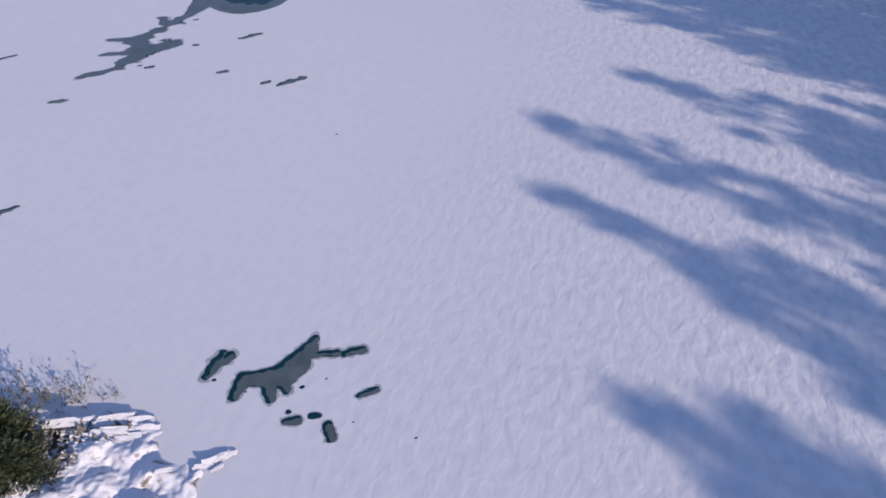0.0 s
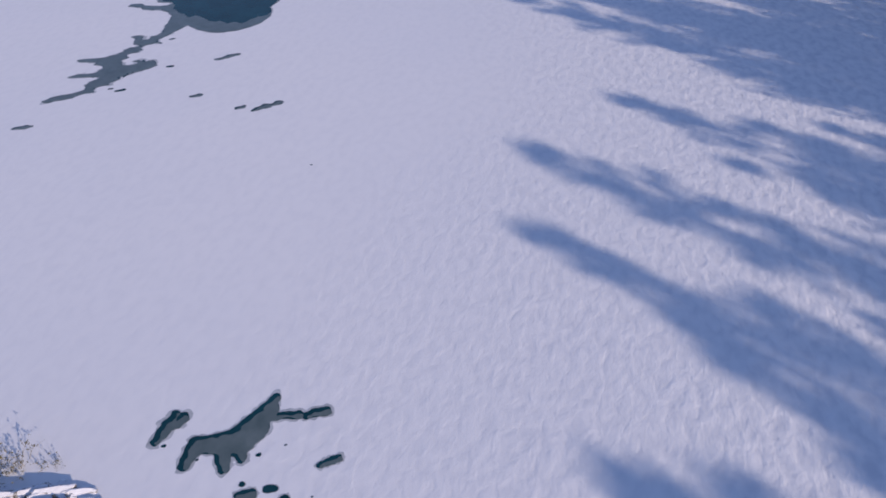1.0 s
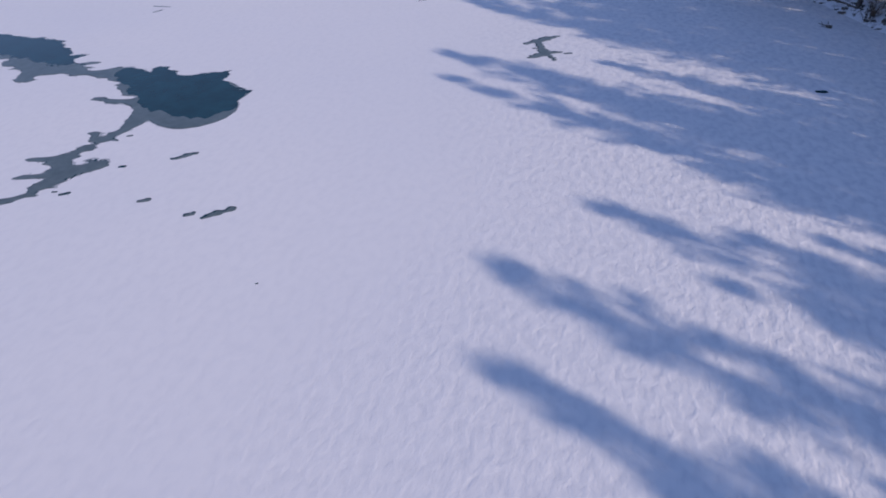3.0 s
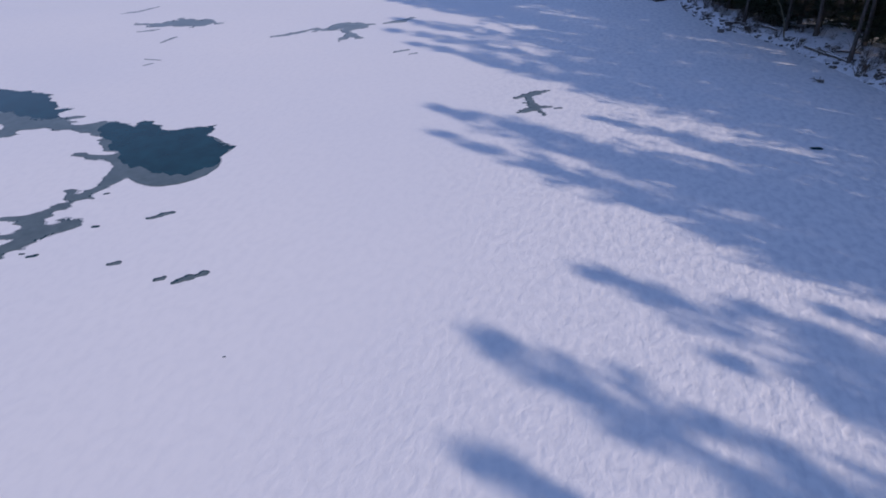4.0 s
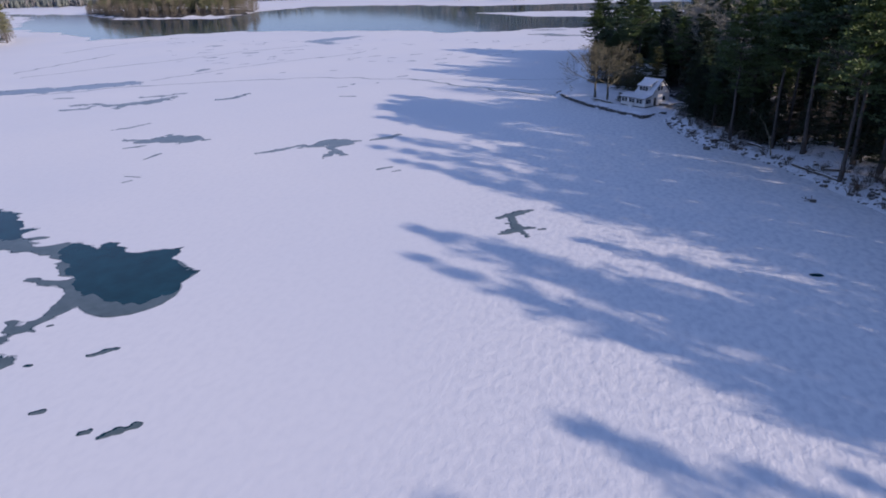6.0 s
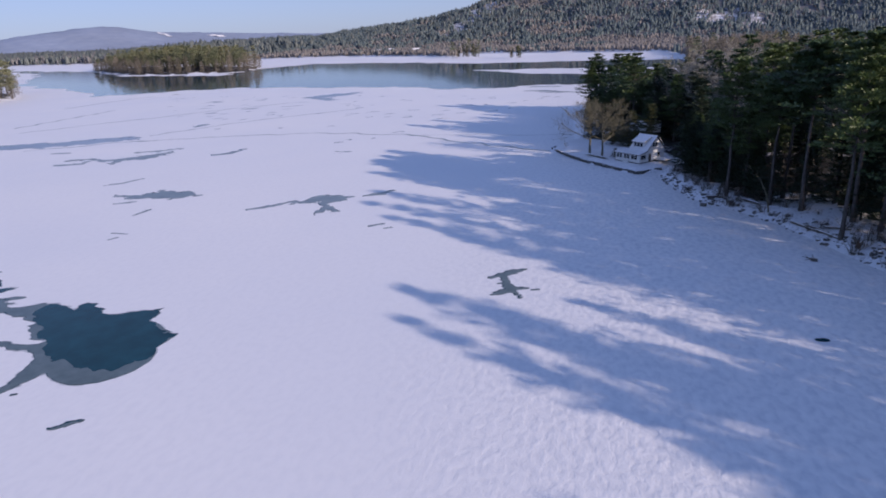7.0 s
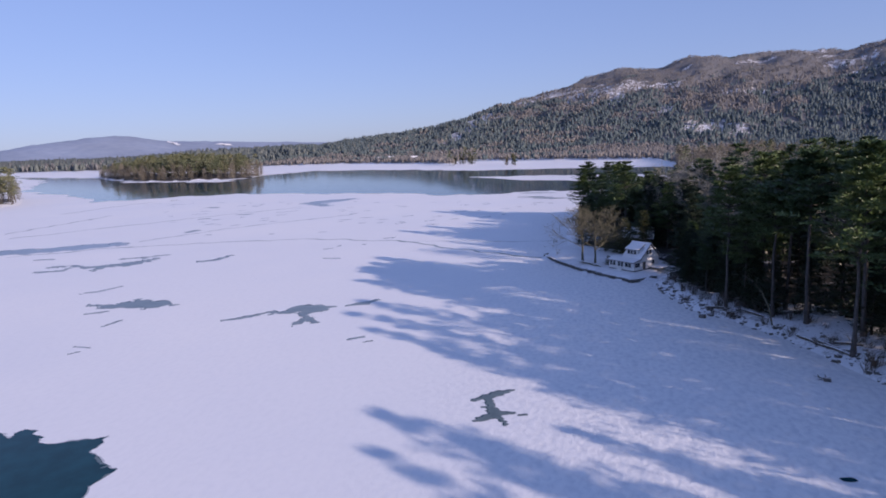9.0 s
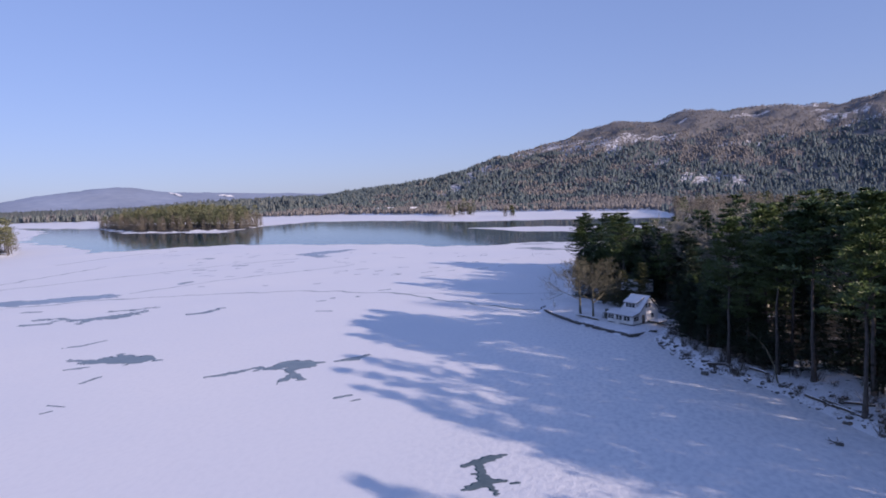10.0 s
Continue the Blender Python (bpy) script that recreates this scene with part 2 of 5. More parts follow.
def tube(path, radii, sides=6):
    """Vertices and quads of a tapered tube along a path."""
    path = [Vector(p) for p in path]
    vs, fs = [], []
    for i, p in enumerate(path):
        way = (path[min(i + 1, len(path) - 1)] - path[max(i - 1, 0)]).normalized()
        a = way.orthogonal().normalized()
        b = way.cross(a)
        for k in range(sides):
            w = 2 * math.pi * k / sides
            vs.append(p + radii[i] * (math.cos(w) * a + math.sin(w) * b))
    for i in range(len(path) - 1):
        for k in range(sides):
            j = (k + 1) % sides
            fs.append((i * sides + k, i * sides + j, (i + 1) * sides + j, (i + 1) * sides + k))
    return np.array([tuple(v) for v in vs]), np.array(fs)


def joined(pieces):
    vs, fs, n = [], [], 0
    for v, f in pieces:
        vs.append(v)
        fs.append(f + n)
        n += len(v)
    return np.concatenate(vs), np.concatenate(fs)


# ---- the land: shores, banks, mountain ----
POINT = [(-91, 169), (-95, 187), (-120, 232), (-128, 246), (-108, 275), (-45, 322), (150, 400), (700, 470), (700, -500), (260, -260), (150, -90),
         (112, -2), (75, 34), (20, 84), (-17, 118.5), (-28, 129), (-36, 134), (-44, 137.5), (-56.5, 152), (-58.2, 158), (-61.2, 152.4)]
FAR_SHORE = [(-4800, 380), (-2600, 470), (-1650, 506), (-1181, 635), (-812, 758), (-650, 735), (-566, 700), (-556, 716), (-610, 800), (-486, 800),
             (-300, 770), (-232, 650), (-205, 575), (-178, 505), (-110, 430), (-40, 345), (100, 380), (700, 460), (2600, 520), (2600, 4850), (-4800, 4850)]
WEST_SHORE = [(-478, 158), (-500, 176), (-548, 193), (-640, 188), (-900, 120), (-1700, 60), (-1700, -500), (-420, -500), (-440, 60)]
ISLAND = [(-975, 420), (-905, 392), (-735, 362), (-675, 374), (-622, 402), (-618, 438), (-670, 488), (-800, 500), (-935, 460)]
REEF = [(-530, 668), (-495, 672), (-492, 690), (-528, 688)]
REEF_B = [(-432, 646), (-414, 650), (-415, 664), (-433, 660)]
LEDGE = [(-41, -9), (-35, -3.4), (-30.5, 0.4), (-27.6, 2.8), (-25.4, 3.9), (-23.6, 2.4), (-21.9, 3.3), (-20.7, 3.4), (-19.2, 1.8), (-17, -6), (-22, -16), (-38, -18)]
RIDGE = [(-1330, 1130, 2), (-1259, 1187, 27), (-1119, 1322, 24), (-1011, 1407, 62), (-823, 1526, 142), (-619, 1620, 188), (-519, 1655, 200), (-342, 1700, 196),
         (-222, 1720, 190), (-100, 1740, 208), (200, 1850, 310), (900, 1900, 340)]
HILLS = [(-4150, 700, 34), (-3810, 1282, 40), (-3760, 1440, 112), (-3690, 1600, 132), (-3595, 1808, 96), (-3330, 2265, 72), (-3110, 2561, 52), (-2700, 2900, 46)]
# bare snowy ledges on the mountain: x, y, half length, half depth
BALDS = [(-206, 1520, 44, 18), (-165, 1475, 28, 13), (-120, 1500, 22, 10), (-355, 1332, 26, 14), (-300, 1350, 18, 9), (-690, 1398, 64, 20), (-600, 1372, 40, 12), (-535, 1368, 54, 14), (-430, 1668, 66, 30), (-330, 1690, 44, 16), (-840, 1370, 30, 70),
         (-780, 1390, 26, 50), (-812, 1060, 26, 66), (-838, 1150, 30, 80), (-785, 1010, 22, 50), (-870, 1240, 26, 70), (-355, 1140, 26, 40), (-300, 1120, 18, 30), (-640, 1320, 22, 66), (-700, 1320, 24, 70), (-585, 1300, 18, 50),
         (-460, 1230, 16, 34), (-260, 1400, 24, 9), (-520, 1480, 20, 8), (-380, 1560, 26, 9), (-250, 1600, 24, 10)]


def inside_by(x, y, poly):
    """Signed distance to a polygon: above 0 inside."""
    d = np.full(np.shape(x), 1e9)
    odd = np.zeros(np.shape(x), bool)
    for (ax, ay), (bx, by) in zip(poly, poly[1:] + poly[:1]):
        ex, ey = bx - ax, by - ay
        t = np.clip(((x - ax) * ex + (y - ay) * ey) / (ex * ex + ey * ey), 0, 1)
        d = np.minimum(d, np.hypot(x - ax - t * ex, y - ay - t * ey))
        if ay != by:
            odd ^= ((ay > y) != (by > y)) & (x < ex * (y - ay) / ey + ax)
    return np.where(odd, d, -d)


def wave(x, y, size, seed=0):
    """Smooth uneven field of about -1 to 1."""
    r = np.random.RandomState(seed)
    out = 0.0
    for k in range(7):
        a, f, ph = r.uniform(0, 6.28), r.uniform(0.6, 1.9) / size * 6.28, r.uniform(0, 6.28)
        out = out + np.sin((x * math.cos(a) + y * math.sin(a)) * f + ph + 1.3 * np.sin((x * math.sin(a) - y * math.cos(a)) * f * 0.7 + ph * 2))
    return out / 3.6


def crest(x, y, line, width):
    """Height of a hill under a ridge line, falling off over width."""
    best = np.zeros(np.shape(x))
    for (ax, ay, az), (bx, by, bz) in zip(line, line[1:]):
        ex, ey = bx - ax, by - ay
        t = np.clip(((x - ax) * ex + (y - ay) * ey) / (ex * ex + ey * ey), 0, 1)
        d = np.hypot(x - ax - t * ex, y - ay - t * ey) / width
        fall = np.clip(1 - d, 0, 1)
        best = np.maximum(best, (az + t * (bz - az)) * (0.35 * fall + 0.65 * fall * fall * (3 - 2 * fall)))
    return best


def land_height(x, y):
    x, y = np.asarray(x, float), np.asarray(y, float)
    rough = wave(x, y, 26, 5)
    out = np.full(x.shape, -9.0)
    for poly, lift, top in ((POINT, 0.045, 5.0), (FAR_SHORE, 0.03, 4.0), (WEST_SHORE, 0.05, 6.0), (ISLAND, 0.06, 5.0), (REEF, 0.1, 1.0), (REEF_B, 0.1, 1.0)):
        d = inside_by(x, y, poly)
        h = np.where(d > 0, 1.15 * np.clip(d / 3.2, 0, 1) + np.clip((d - 3) * lift, 0, top) + 0.28 * rough * np.clip(d / 6, 0, 1), np.maximum(d * 0.4, -3))
        if poly is FAR_SHORE:
            steep = np.clip((d - 30) / 160, 0, 1)
            mount = crest(x, y, RIDGE, 700) * (1 + 0.06 * wave(x, y, 260, 8)) + 5 * wave(x, y, 90, 9) * np.clip((d - 60) / 300, 0, 1)
            mount = mount - 22 * np.exp(-((x + 1000) / 120) ** 2 - ((y - 1340) / 230) ** 2) + 15 * np.exp(-((x + 775) / 80) ** 2 - ((y - 1550) / 120) ** 2)
            h = h + steep * np.maximum(mount, 0) + crest(x, y, HILLS, 800) * steep + 2 * steep * wave(x, y, 400, 3)
        if poly is POINT:
            lawn = inside_by(x, y, [(-91, 168.6), (-76, 158.8), (-61.2, 152.6), (-58.6, 159), (-58, 170), (-66, 178), (-88, 186), (-94, 186)])
            h = np.where(lawn > -1.5, np.where(lawn > 0, 1.1 + 0.012 * np.clip(lawn, 0, 20), h * 0.3), h)
        out = np.maximum(out, h)
    return out


def stretch_axis(lo, hi, step, far_lo, far_hi, grow=1.055):
    mid = list(np.arange(lo, hi + step, step))
    a, s = mid[0], step
    while a > far_lo:
        s = min(s * grow, 20 if a > -1500 else 90)
        a -= s
        mid.insert(0, a)
    b, s = mid[-1], step
    while b < far_hi:
        s = min(s * grow, 20 if b < 1850 else 90)
        b += s
        mid.append(b)
    return np.array(mid)


def grid_faces(nx, ny):
    i, j = np.meshgrid(np.arange(nx - 1), np.arange(ny - 1))
    a = (j * nx + i).ravel()
    return np.stack([a, a + 1, a + nx + 1, a + nx], 1)


gx, gy = stretch_axis(-132, 10, 2.0, -4800, 2600), stretch_axis(106, 270, 2.0, -900, 4850)
GX, GY = np.meshgrid(gx, gy)
ground = new("ground", raw("ground", np.stack([GX.ravel(), GY.ravel(), land_height(GX, GY).ravel()], 1), grid_faces(len(gx), len(gy)), FOREST_FLOOR, True))
ground.data.materials.append(WOODED_SLOPE)
ground.data.materials.append(LAWN_SNOW)
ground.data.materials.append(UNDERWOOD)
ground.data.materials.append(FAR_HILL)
ground.data.materials.append(CLIFF)
LAWN = [(-92, 168), (-76, 158.5), (-61, 152.2), (-58.2, 159), (-58, 170), (-66, 178), (-88, 186), (-95, 187)]
face_mid = (GX[:-1, :-1] + GX[1:, 1:]) / 2, (GY[:-1, :-1] + GY[1:, 1:]) / 2
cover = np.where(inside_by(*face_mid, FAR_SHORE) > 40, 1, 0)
for bx, by, bl, bd in BALDS:
    turned = ((face_mid[0] - bx) * 0.95 + (face_mid[1] - by) * 0.31) / (bl * 1.2), ((face_mid[1] - by) * 0.95 - (face_mid[0] - bx) * 0.31) / (bd * 1.2)
    cover = np.where(turned[0] ** 2 + turned[1] ** 2 + 0.75 * wave(*face_mid, 28, 77) < 1, 5, cover)
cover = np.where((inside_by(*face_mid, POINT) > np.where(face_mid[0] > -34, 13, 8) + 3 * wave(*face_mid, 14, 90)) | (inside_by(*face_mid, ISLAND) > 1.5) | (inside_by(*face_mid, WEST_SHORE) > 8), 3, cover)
# past 2.7 km the ground takes the hill colour with haze in it
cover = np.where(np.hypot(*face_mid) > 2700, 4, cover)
cover = np.where(inside_by(*face_mid, LAWN) > 0, 2, cover)
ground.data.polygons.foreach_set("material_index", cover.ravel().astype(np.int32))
tagged(ground, "wooded shore, hills and mountain under patchy snow", "ground", kind="structure")

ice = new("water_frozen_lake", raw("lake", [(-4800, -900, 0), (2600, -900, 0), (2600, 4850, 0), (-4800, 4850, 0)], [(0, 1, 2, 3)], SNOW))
tagged(ice, "frozen lake under wind-rippled pale snow", "lake ice", kind="structure")


# ---- openings in the ice ----
def strokes_field(x, y, strokes):
    """Below 0 inside any of the strokes (x1, y1, r1, x2, y2, r2)."""
    d = np.full(np.shape(x), 1e9)
    for ax, ay, ar, bx, by, br in strokes:
        ex, ey = bx - ax, by - ay
        t = np.clip(((x - ax) * ex + (y - ay) * ey) / max(ex * ex + ey * ey, 1e-6), 0, 1)
        d = np.minimum(d, np.hypot(x - ax - t * ex, y - ay - t * ey) - (ar + t * (br - ar)))
    return d


def patch(name, field, bounds, cell, z, mat):
    """A flat sheet over the part of bounds where field(x, y) < 0, its rim drawn in to the outline."""
    x0, y0, x1, y1 = bounds
    xs, ys = np.arange(x0, x1 + cell, cell), np.arange(y0, y1 + cell, cell)
    X, Y = np.meshgrid(xs, ys)
    f = field(X, Y)
    quads = grid_faces(len(xs), len(ys))
    keep = quads[(f.ravel()[quads] < 0).any(1)]
    if not len(keep):
        return None
    used, inv = np.unique(keep, return_inverse=True)
    px, py = X.ravel()[used].copy(), Y.ravel()[used].copy()
    fx, fy = px.copy(), py.copy()
    for _ in range(5):
        v = field(px, py)
        e = cell * 0.2
        gxx, gyy = (field(px + e, py) - v) / e, (field(px, py + e) - v) / e
        g2 = np.maximum(gxx * gxx + gyy * gyy, 0.2)
        out = v > 0
        sx_, sy_ = np.clip(0.7 * v * gxx / g2, -0.4 * cell, 0.4 * cell), np.clip(0.7 * v * gyy / g2, -0.4 * cell, 0.4 * cell)
        px, py = np.where(out, np.clip(px - sx_, fx - 0.95 * cell, fx + 0.95 * cell), px), np.where(out, np.clip(py - sy_, fy - 0.95 * cell, fy + 0.95 * cell), py)
    return raw(name, np.stack([px, py, np.full(len(px), z)], 1), inv.reshape(-1, 4), mat)


def pieces_of(quads, count):
    """Splits quads into connected groups."""
    root = list(range(count))

    def find(i):
        while root[i] != i:
            root[i] = root[root[i]]
            i = root[i]
        return i
    for q in quads.tolist():
        r0 = find(q[0])
        for i in q[1:]:
            root[find(i)] = r0
    heads = np.array([find(i) for i in quads[:, 0].tolist()])
    return [quads[heads == h] for h in np.unique(heads)]


def sheets(name, me, parent, label):
    """Each connected piece of a sheet as a part of its own."""
    if me is None:
        return
    n = len(me.polygons)
    quads, verts = np.zeros(n * 4, np.int32), np.zeros(len(me.vertices) * 3, np.float32)
    me.loops.foreach_get("vertex_index", quads)
    me.vertices.foreach_get("co", verts)
    verts, mat = verts.reshape(-1, 3), me.materials[0]
    bpy.data.meshes.remove(me)
    for q in pieces_of(quads.reshape(-1, 4), len(verts)):
        if len(q) < 3 and n > 3:
            continue
        used, inv = np.unique(q, return_inverse=True)
        part(name, raw(name, verts[used], inv.reshape(-1, 4), mat), parent, label)


def pool(strokes, cell=0.25, jag=0.3, size=2.0, rim=0.16, dark=0.22, skin=1, seed=0, label="", group="openings in the ice", open_strokes=None, skin_mat=None, smooth_at=None):
    """An opening in the lake ice: a slush rim, dark water, and a grey skin of new ice; open_strokes keep it off the open middle."""
    top = tagged(new("ice_opening"), label or "dark melted opening in the snowy lake ice", "ice hole", group)
    s = np.array(strokes)
    rr = max(s[:, 2].max(), s[:, 5].max()) + rim + jag + cell
    b = (min(s[:, 0].min(), s[:, 3].min()) - rr, min(s[:, 1].min(), s[:, 4].min()) - rr, max(s[:, 0].max(), s[:, 3].max()) + rr, max(s[:, 1].max(), s[:, 4].max()) + rr)

    def edge(x, y):
        torn = 1.0 if smooth_at is None else np.clip((np.hypot(x - smooth_at[0], y - smooth_at[1]) - 4) / 14, 0.14, 1)
        return strokes_field(x, y, strokes) + jag * torn * (0.68 * wave((0.77 * x + 0.64 * y) * 0.36, 0.77 * y - 0.64 * x, size, seed) + 0.32 * wave((0.77 * x + 0.64 * y) * 0.45, 0.77 * y - 0.64 * x, size * 0.42, seed + 7))

    def inner(x, y):
        return edge(x - 0.8 * dark, y - 0.15 * dark) + 0.6 * dark * (1 + 0.5 * wave(x, y, size * 1.3, seed + 3))

    def fringe(x, y):
        hole = strokes_field(x, y, open_strokes) - 0.7 + 0.8 * jag * (0.6 * wave(x, y * 1.4, size * 1.4, seed + 11) + 0.4 * wave(x, y * 1.4, size * 0.4, seed + 12))
        return np.maximum(edge(x, y) + 0.06, -hole)
    if rim:
        sheets("slush_rim", patch("slush_rim", lambda x, y: edge(x, y) - rim * (1 + 0.6 * wave(x, y, size, seed + 1)), b, cell, 0.004, SLUSH), top, "wet grey slush rim")
    sheets("water", patch("water", edge, b, cell, 0.010, WATER), top, "dark open water")
    if skin:
        sheets("thin_ice", patch("thin_ice", fringe if open_strokes else inner, b, cell, 0.016, skin_mat or THIN_ICE), top, "grey skin of new ice")
    return top


# the near pools by the ledge
pool([(-23.5, 7.45, 0.36, -24.0, 8.5, 0.5), (-24.0, 8.5, 0.5, -22.6, 9.8, 0.75), (-22.4, 10.1, 0.88, -22.4, 11.2, 0.85), (-22.5, 11.2, 0.76, -22.7, 12.4, 0.55), (-22.75, 12.4, 0.42, -23.0, 13.2, 0.26),
      (-22.5, 9.2, 0.5, -21.65, 8.6, 0.3), (-21.9, 9.8, 0.45, -21.35, 9.5, 0.24), (-22.2, 12.0, 0.3, -21.8, 12.6, 0.2), (-21.8, 12.6, 0.22, -21.1, 13.2, 0.3), (-20.7, 13.45, 0.27, -20.05, 14.3, 0.3)],
     0.06, 0.07, 1.0, 0.14, 0.24, 1, 1, "branching melt pool with dark edges in the lake snow")
pool([(-25.9, 7.25, 0.28, -26.25, 8.2, 0.46), (-26.25, 8.2, 0.46, -26.0, 9.0, 0.36), (-26.4, 8.6, 0.3, -26.6, 8.9, 0.22)], 0.06, 0.07, 0.9, 0.18, 0.24, 1, 2)
for k, (x, y, r) in enumerate(((-25.35, 7.3, 0.1), (-23.2, 8.0, 0.06), (-20.9, 10.2, 0.11), (-20.2, 11.5, 0.06), (-16.9, 10.5, 0.05), (-13.6, 11.9, 0.06), (-39.1, 29.8, 0.08))):
    pool([(x, y, r * 0.7, x + 0.7 * r, y + r, r)], 0.035, 0.02, 0.3, 0, 0.1, 0, 140 + k, "tiny dark melt hole in the lake snow")
pool([(-17.85, 11.95, 0.2, -17.4, 12.8, 0.24)], 0.06, 0.05, 0.6, 0.1, 0.16, 1, 3)
pool([(-19.85, 8.2, 0.2, -19.4, 8.65, 0.32)], 0.06, 0.05, 0.6, 0.1, 0.15, 1, 4)
pool([(-20.2, 8.7, 0.14, -20.15, 8.7, 0.14)], 0.05, 0.03, 0.5, 0.04, 0.2, 0, 5)
pool([(-19.0, 9.35, 0.2, -18.7, 9.6, 0.18)], 0.05, 0.05, 0.5, 0.04, 0.2, 0, 6)
pool([(-17.8, 9.48, 0.3, -17.15, 9.15, 0.32)], 0.06, 0.07, 0.7, 0.09, 0.16, 1, 7)
# the chain and the great pool
pool([(-69.3, 21.2, 0.2, -68.2, 25.0, 0.75), (-68.2, 25.0, 0.75, -69.5, 28.4, 1.6), (-69.5, 28.4, 1.9, -68.2, 32.4, 0.8), (-70.5, 27.2, 0.6, -72.0, 26.0, 0.35),
      (-70.2, 29.0, 0.8, -72.8, 29.8, 0.8), (-72.8, 29.6, 0.6, -75.2, 28.0, 0.4), (-72.6, 30.2, 0.95, -73.0, 34.0, 0.75), (-73.2, 34.2, 0.5, -75.8, 35.0, 0.25), (-73.0, 35.4, 0.45, -71.8, 35.7, 0.15),
      (-73.0, 34.0, 0.75, -74.0, 38.4, 0.75), (-74.0, 38.4, 0.8, -76.0, 41.0, 1.6), (-76.0, 41.6, 1.8, -77.0, 44.5, 3.4),
      (-71.8, 45.4, 4.95, -78.0, 46.4, 5.0), (-72.5, 48.2, 4.0, -71.1, 52.9, 0.2), (-79.2, 50.0, 4.2, -79.3, 55.6, 0.15), (-76.5, 51.0, 2.0, -72.8, 51.6, 1.3), (-83.0, 47.0, 3.9, -89.6, 51.2, 0.15), (-84.0, 46.4, 3.6, -91.0, 46.6, 2.0),
      (-91, 46.2, 1.8, -96.5, 43.5, 1.1), (-96.5, 43.5, 1.1, -102, 41.9, 2.6), (-102, 42.0, 2.8, -108, 42.6, 4.2), (-108, 42.5, 4.4, -114, 44.2, 3.6), (-114, 43.0, 4.4, -124, 40.0, 4.0),
      (-105, 44.0, 1.5, -103, 47.5, 0.12), (-99.5, 43.8, 1.0, -98.3, 46.5, 0.12), (-94.6, 44.9, 1.0, -93.6, 47.2, 0.12), (-104, 40.0, 1.6, -100.5, 37.6, 1.2), (-85.3, 39.7, 0.25, -80.6, 42.3, 1.0)],
     0.25, 0.85, 3.0, 0.14, 2.6, 1, 8, "large dark pool of open water fringed with thin grey ice", smooth_at=(-69.5, 47.5),
     open_strokes=[(-77.5, 45.8, 3.2, -83.0, 46.6, 2.6), (-76.3, 51.0, 1.6, -73.2, 51.3, 0.8), (-72.8, 47.5, 3.9, -77.6, 48.0, 4.7), (-72.6, 49.2, 3.3, -71.5, 52.4, 0.2), (-79.3, 51.0, 4.0, -79.5, 55.2, 0.2), (-83.5, 48.2, 3.6, -89.0, 50.8, 0.5), (-84.0, 47.6, 2.8, -90.5, 47.2, 1.4), (-104, 45.4, 2.6, -124, 43.0, 4.6)])
pool([(-66.5, 16.8, 0.22, -65.9, 17.6, 0.36), (-65.9, 17.6, 0.34, -65.5, 18.1, 0.14)], 0.08, 0.12, 1.2, 0.05, 0.14, 1, 9)
pool([(-62.8, 37.0, 0.18, -62.4, 38.1, 0.42), (-62.4, 38.1, 0.3, -61.9, 39.4, 0.2)], 0.08, 0.2, 1.2, 0.05, 0.16, 1, 10)
pool([(-57.9, 30.6, 0.22, -57.5, 31.2, 0.34)], 0.08, 0.1, 1.1, 0.05, 0.14, 1, 11)
pool([(-52.2, 31.9, 0.2, -51.9, 32.4, 0.3)], 0.07, 0.1, 1.0, 0.05, 0.14, 1, 12)
pool([(-50.5, 32.6, 0.28, -50.2, 33.8, 0.45), (-50.1, 33.8, 0.2, -49.9, 34.4, 0.14), (-49.9, 34.4, 0.2, -49.7, 35.0, 0.46)], 0.08, 0.14, 1.2, 0.06, 0.16, 1, 13)
pool([(-52.5, 5.4, 0.45, -51.9, 7.4, 0.14)], 0.08, 0.12, 1.2, 0.06, 0.14, 1, 14)
pool([(-81.6, 16.0, 0.25, -81.2, 17.6, 0.4), (-81.2, 17.6, 0.3, -80.6, 19.5, 0.15)], 0.1, 0.14, 1.3, 0.06, 0.14, 1, 15)
pool([(-65.8, 32.9, 0.2, -65.5, 33.2, 0.22)], 0.07, 0.08, 0.9, 0.0, 0.14, 0, 16)
pool([(-65.3, 26.6, 0.24, -65.0, 27.2, 0.26)], 0.07, 0.1, 0.9, 0.0, 0.14, 0, 17)
pool([(-66.4, 26.4, 0.16, -66.2, 26.6, 0.14)], 0.06, 0.05, 0.9, 0.0, 0.14, 0, 56)
pool([(-71.9, 37.0, 0.16, -71.7, 37.3, 0.16)], 0.06, 0.06, 0.9, 0.0, 0.14, 0, 57)
# the zigzag opening out on the bay
pool([(-52.2, 85.9, 0.32, -51.6, 87.4, 0.55), (-51.6, 87.4, 0.7, -51.0, 89.4, 0.72), (-51.0, 89.4, 0.68, -50.15, 91.0, 0.2), (-51.1, 87.2, 0.5, -49.3, 85.4, 0.48), (-49.5, 85.6, 0.35, -50.1, 84.9, 0.2),
      (-49.2, 85.2, 0.6, -47.9, 84.3, 0.85), (-47.9, 84.2, 0.8, -48.45, 82.3, 0.6), (-48.4, 82.3, 0.5, -48.7, 81.4, 0.25), (-47.6, 84.5, 0.55, -46.4, 85.7, 0.2), (-47.1, 83.7, 0.36, -46.2, 83.1, 0.22), (-46.0, 83.1, 0.3, -45.5, 82.6, 0.25)],
     0.1, 0.2, 1.2, 0.1, 0.12, 1, 18, "zigzag melt opening with a grey ice skin")
pool([(-45.6, 85.5, 0.2, -45.1, 86.0, 0.25)], 0.1, 0.05, 1, 0.05, 0.1, 1, 19)
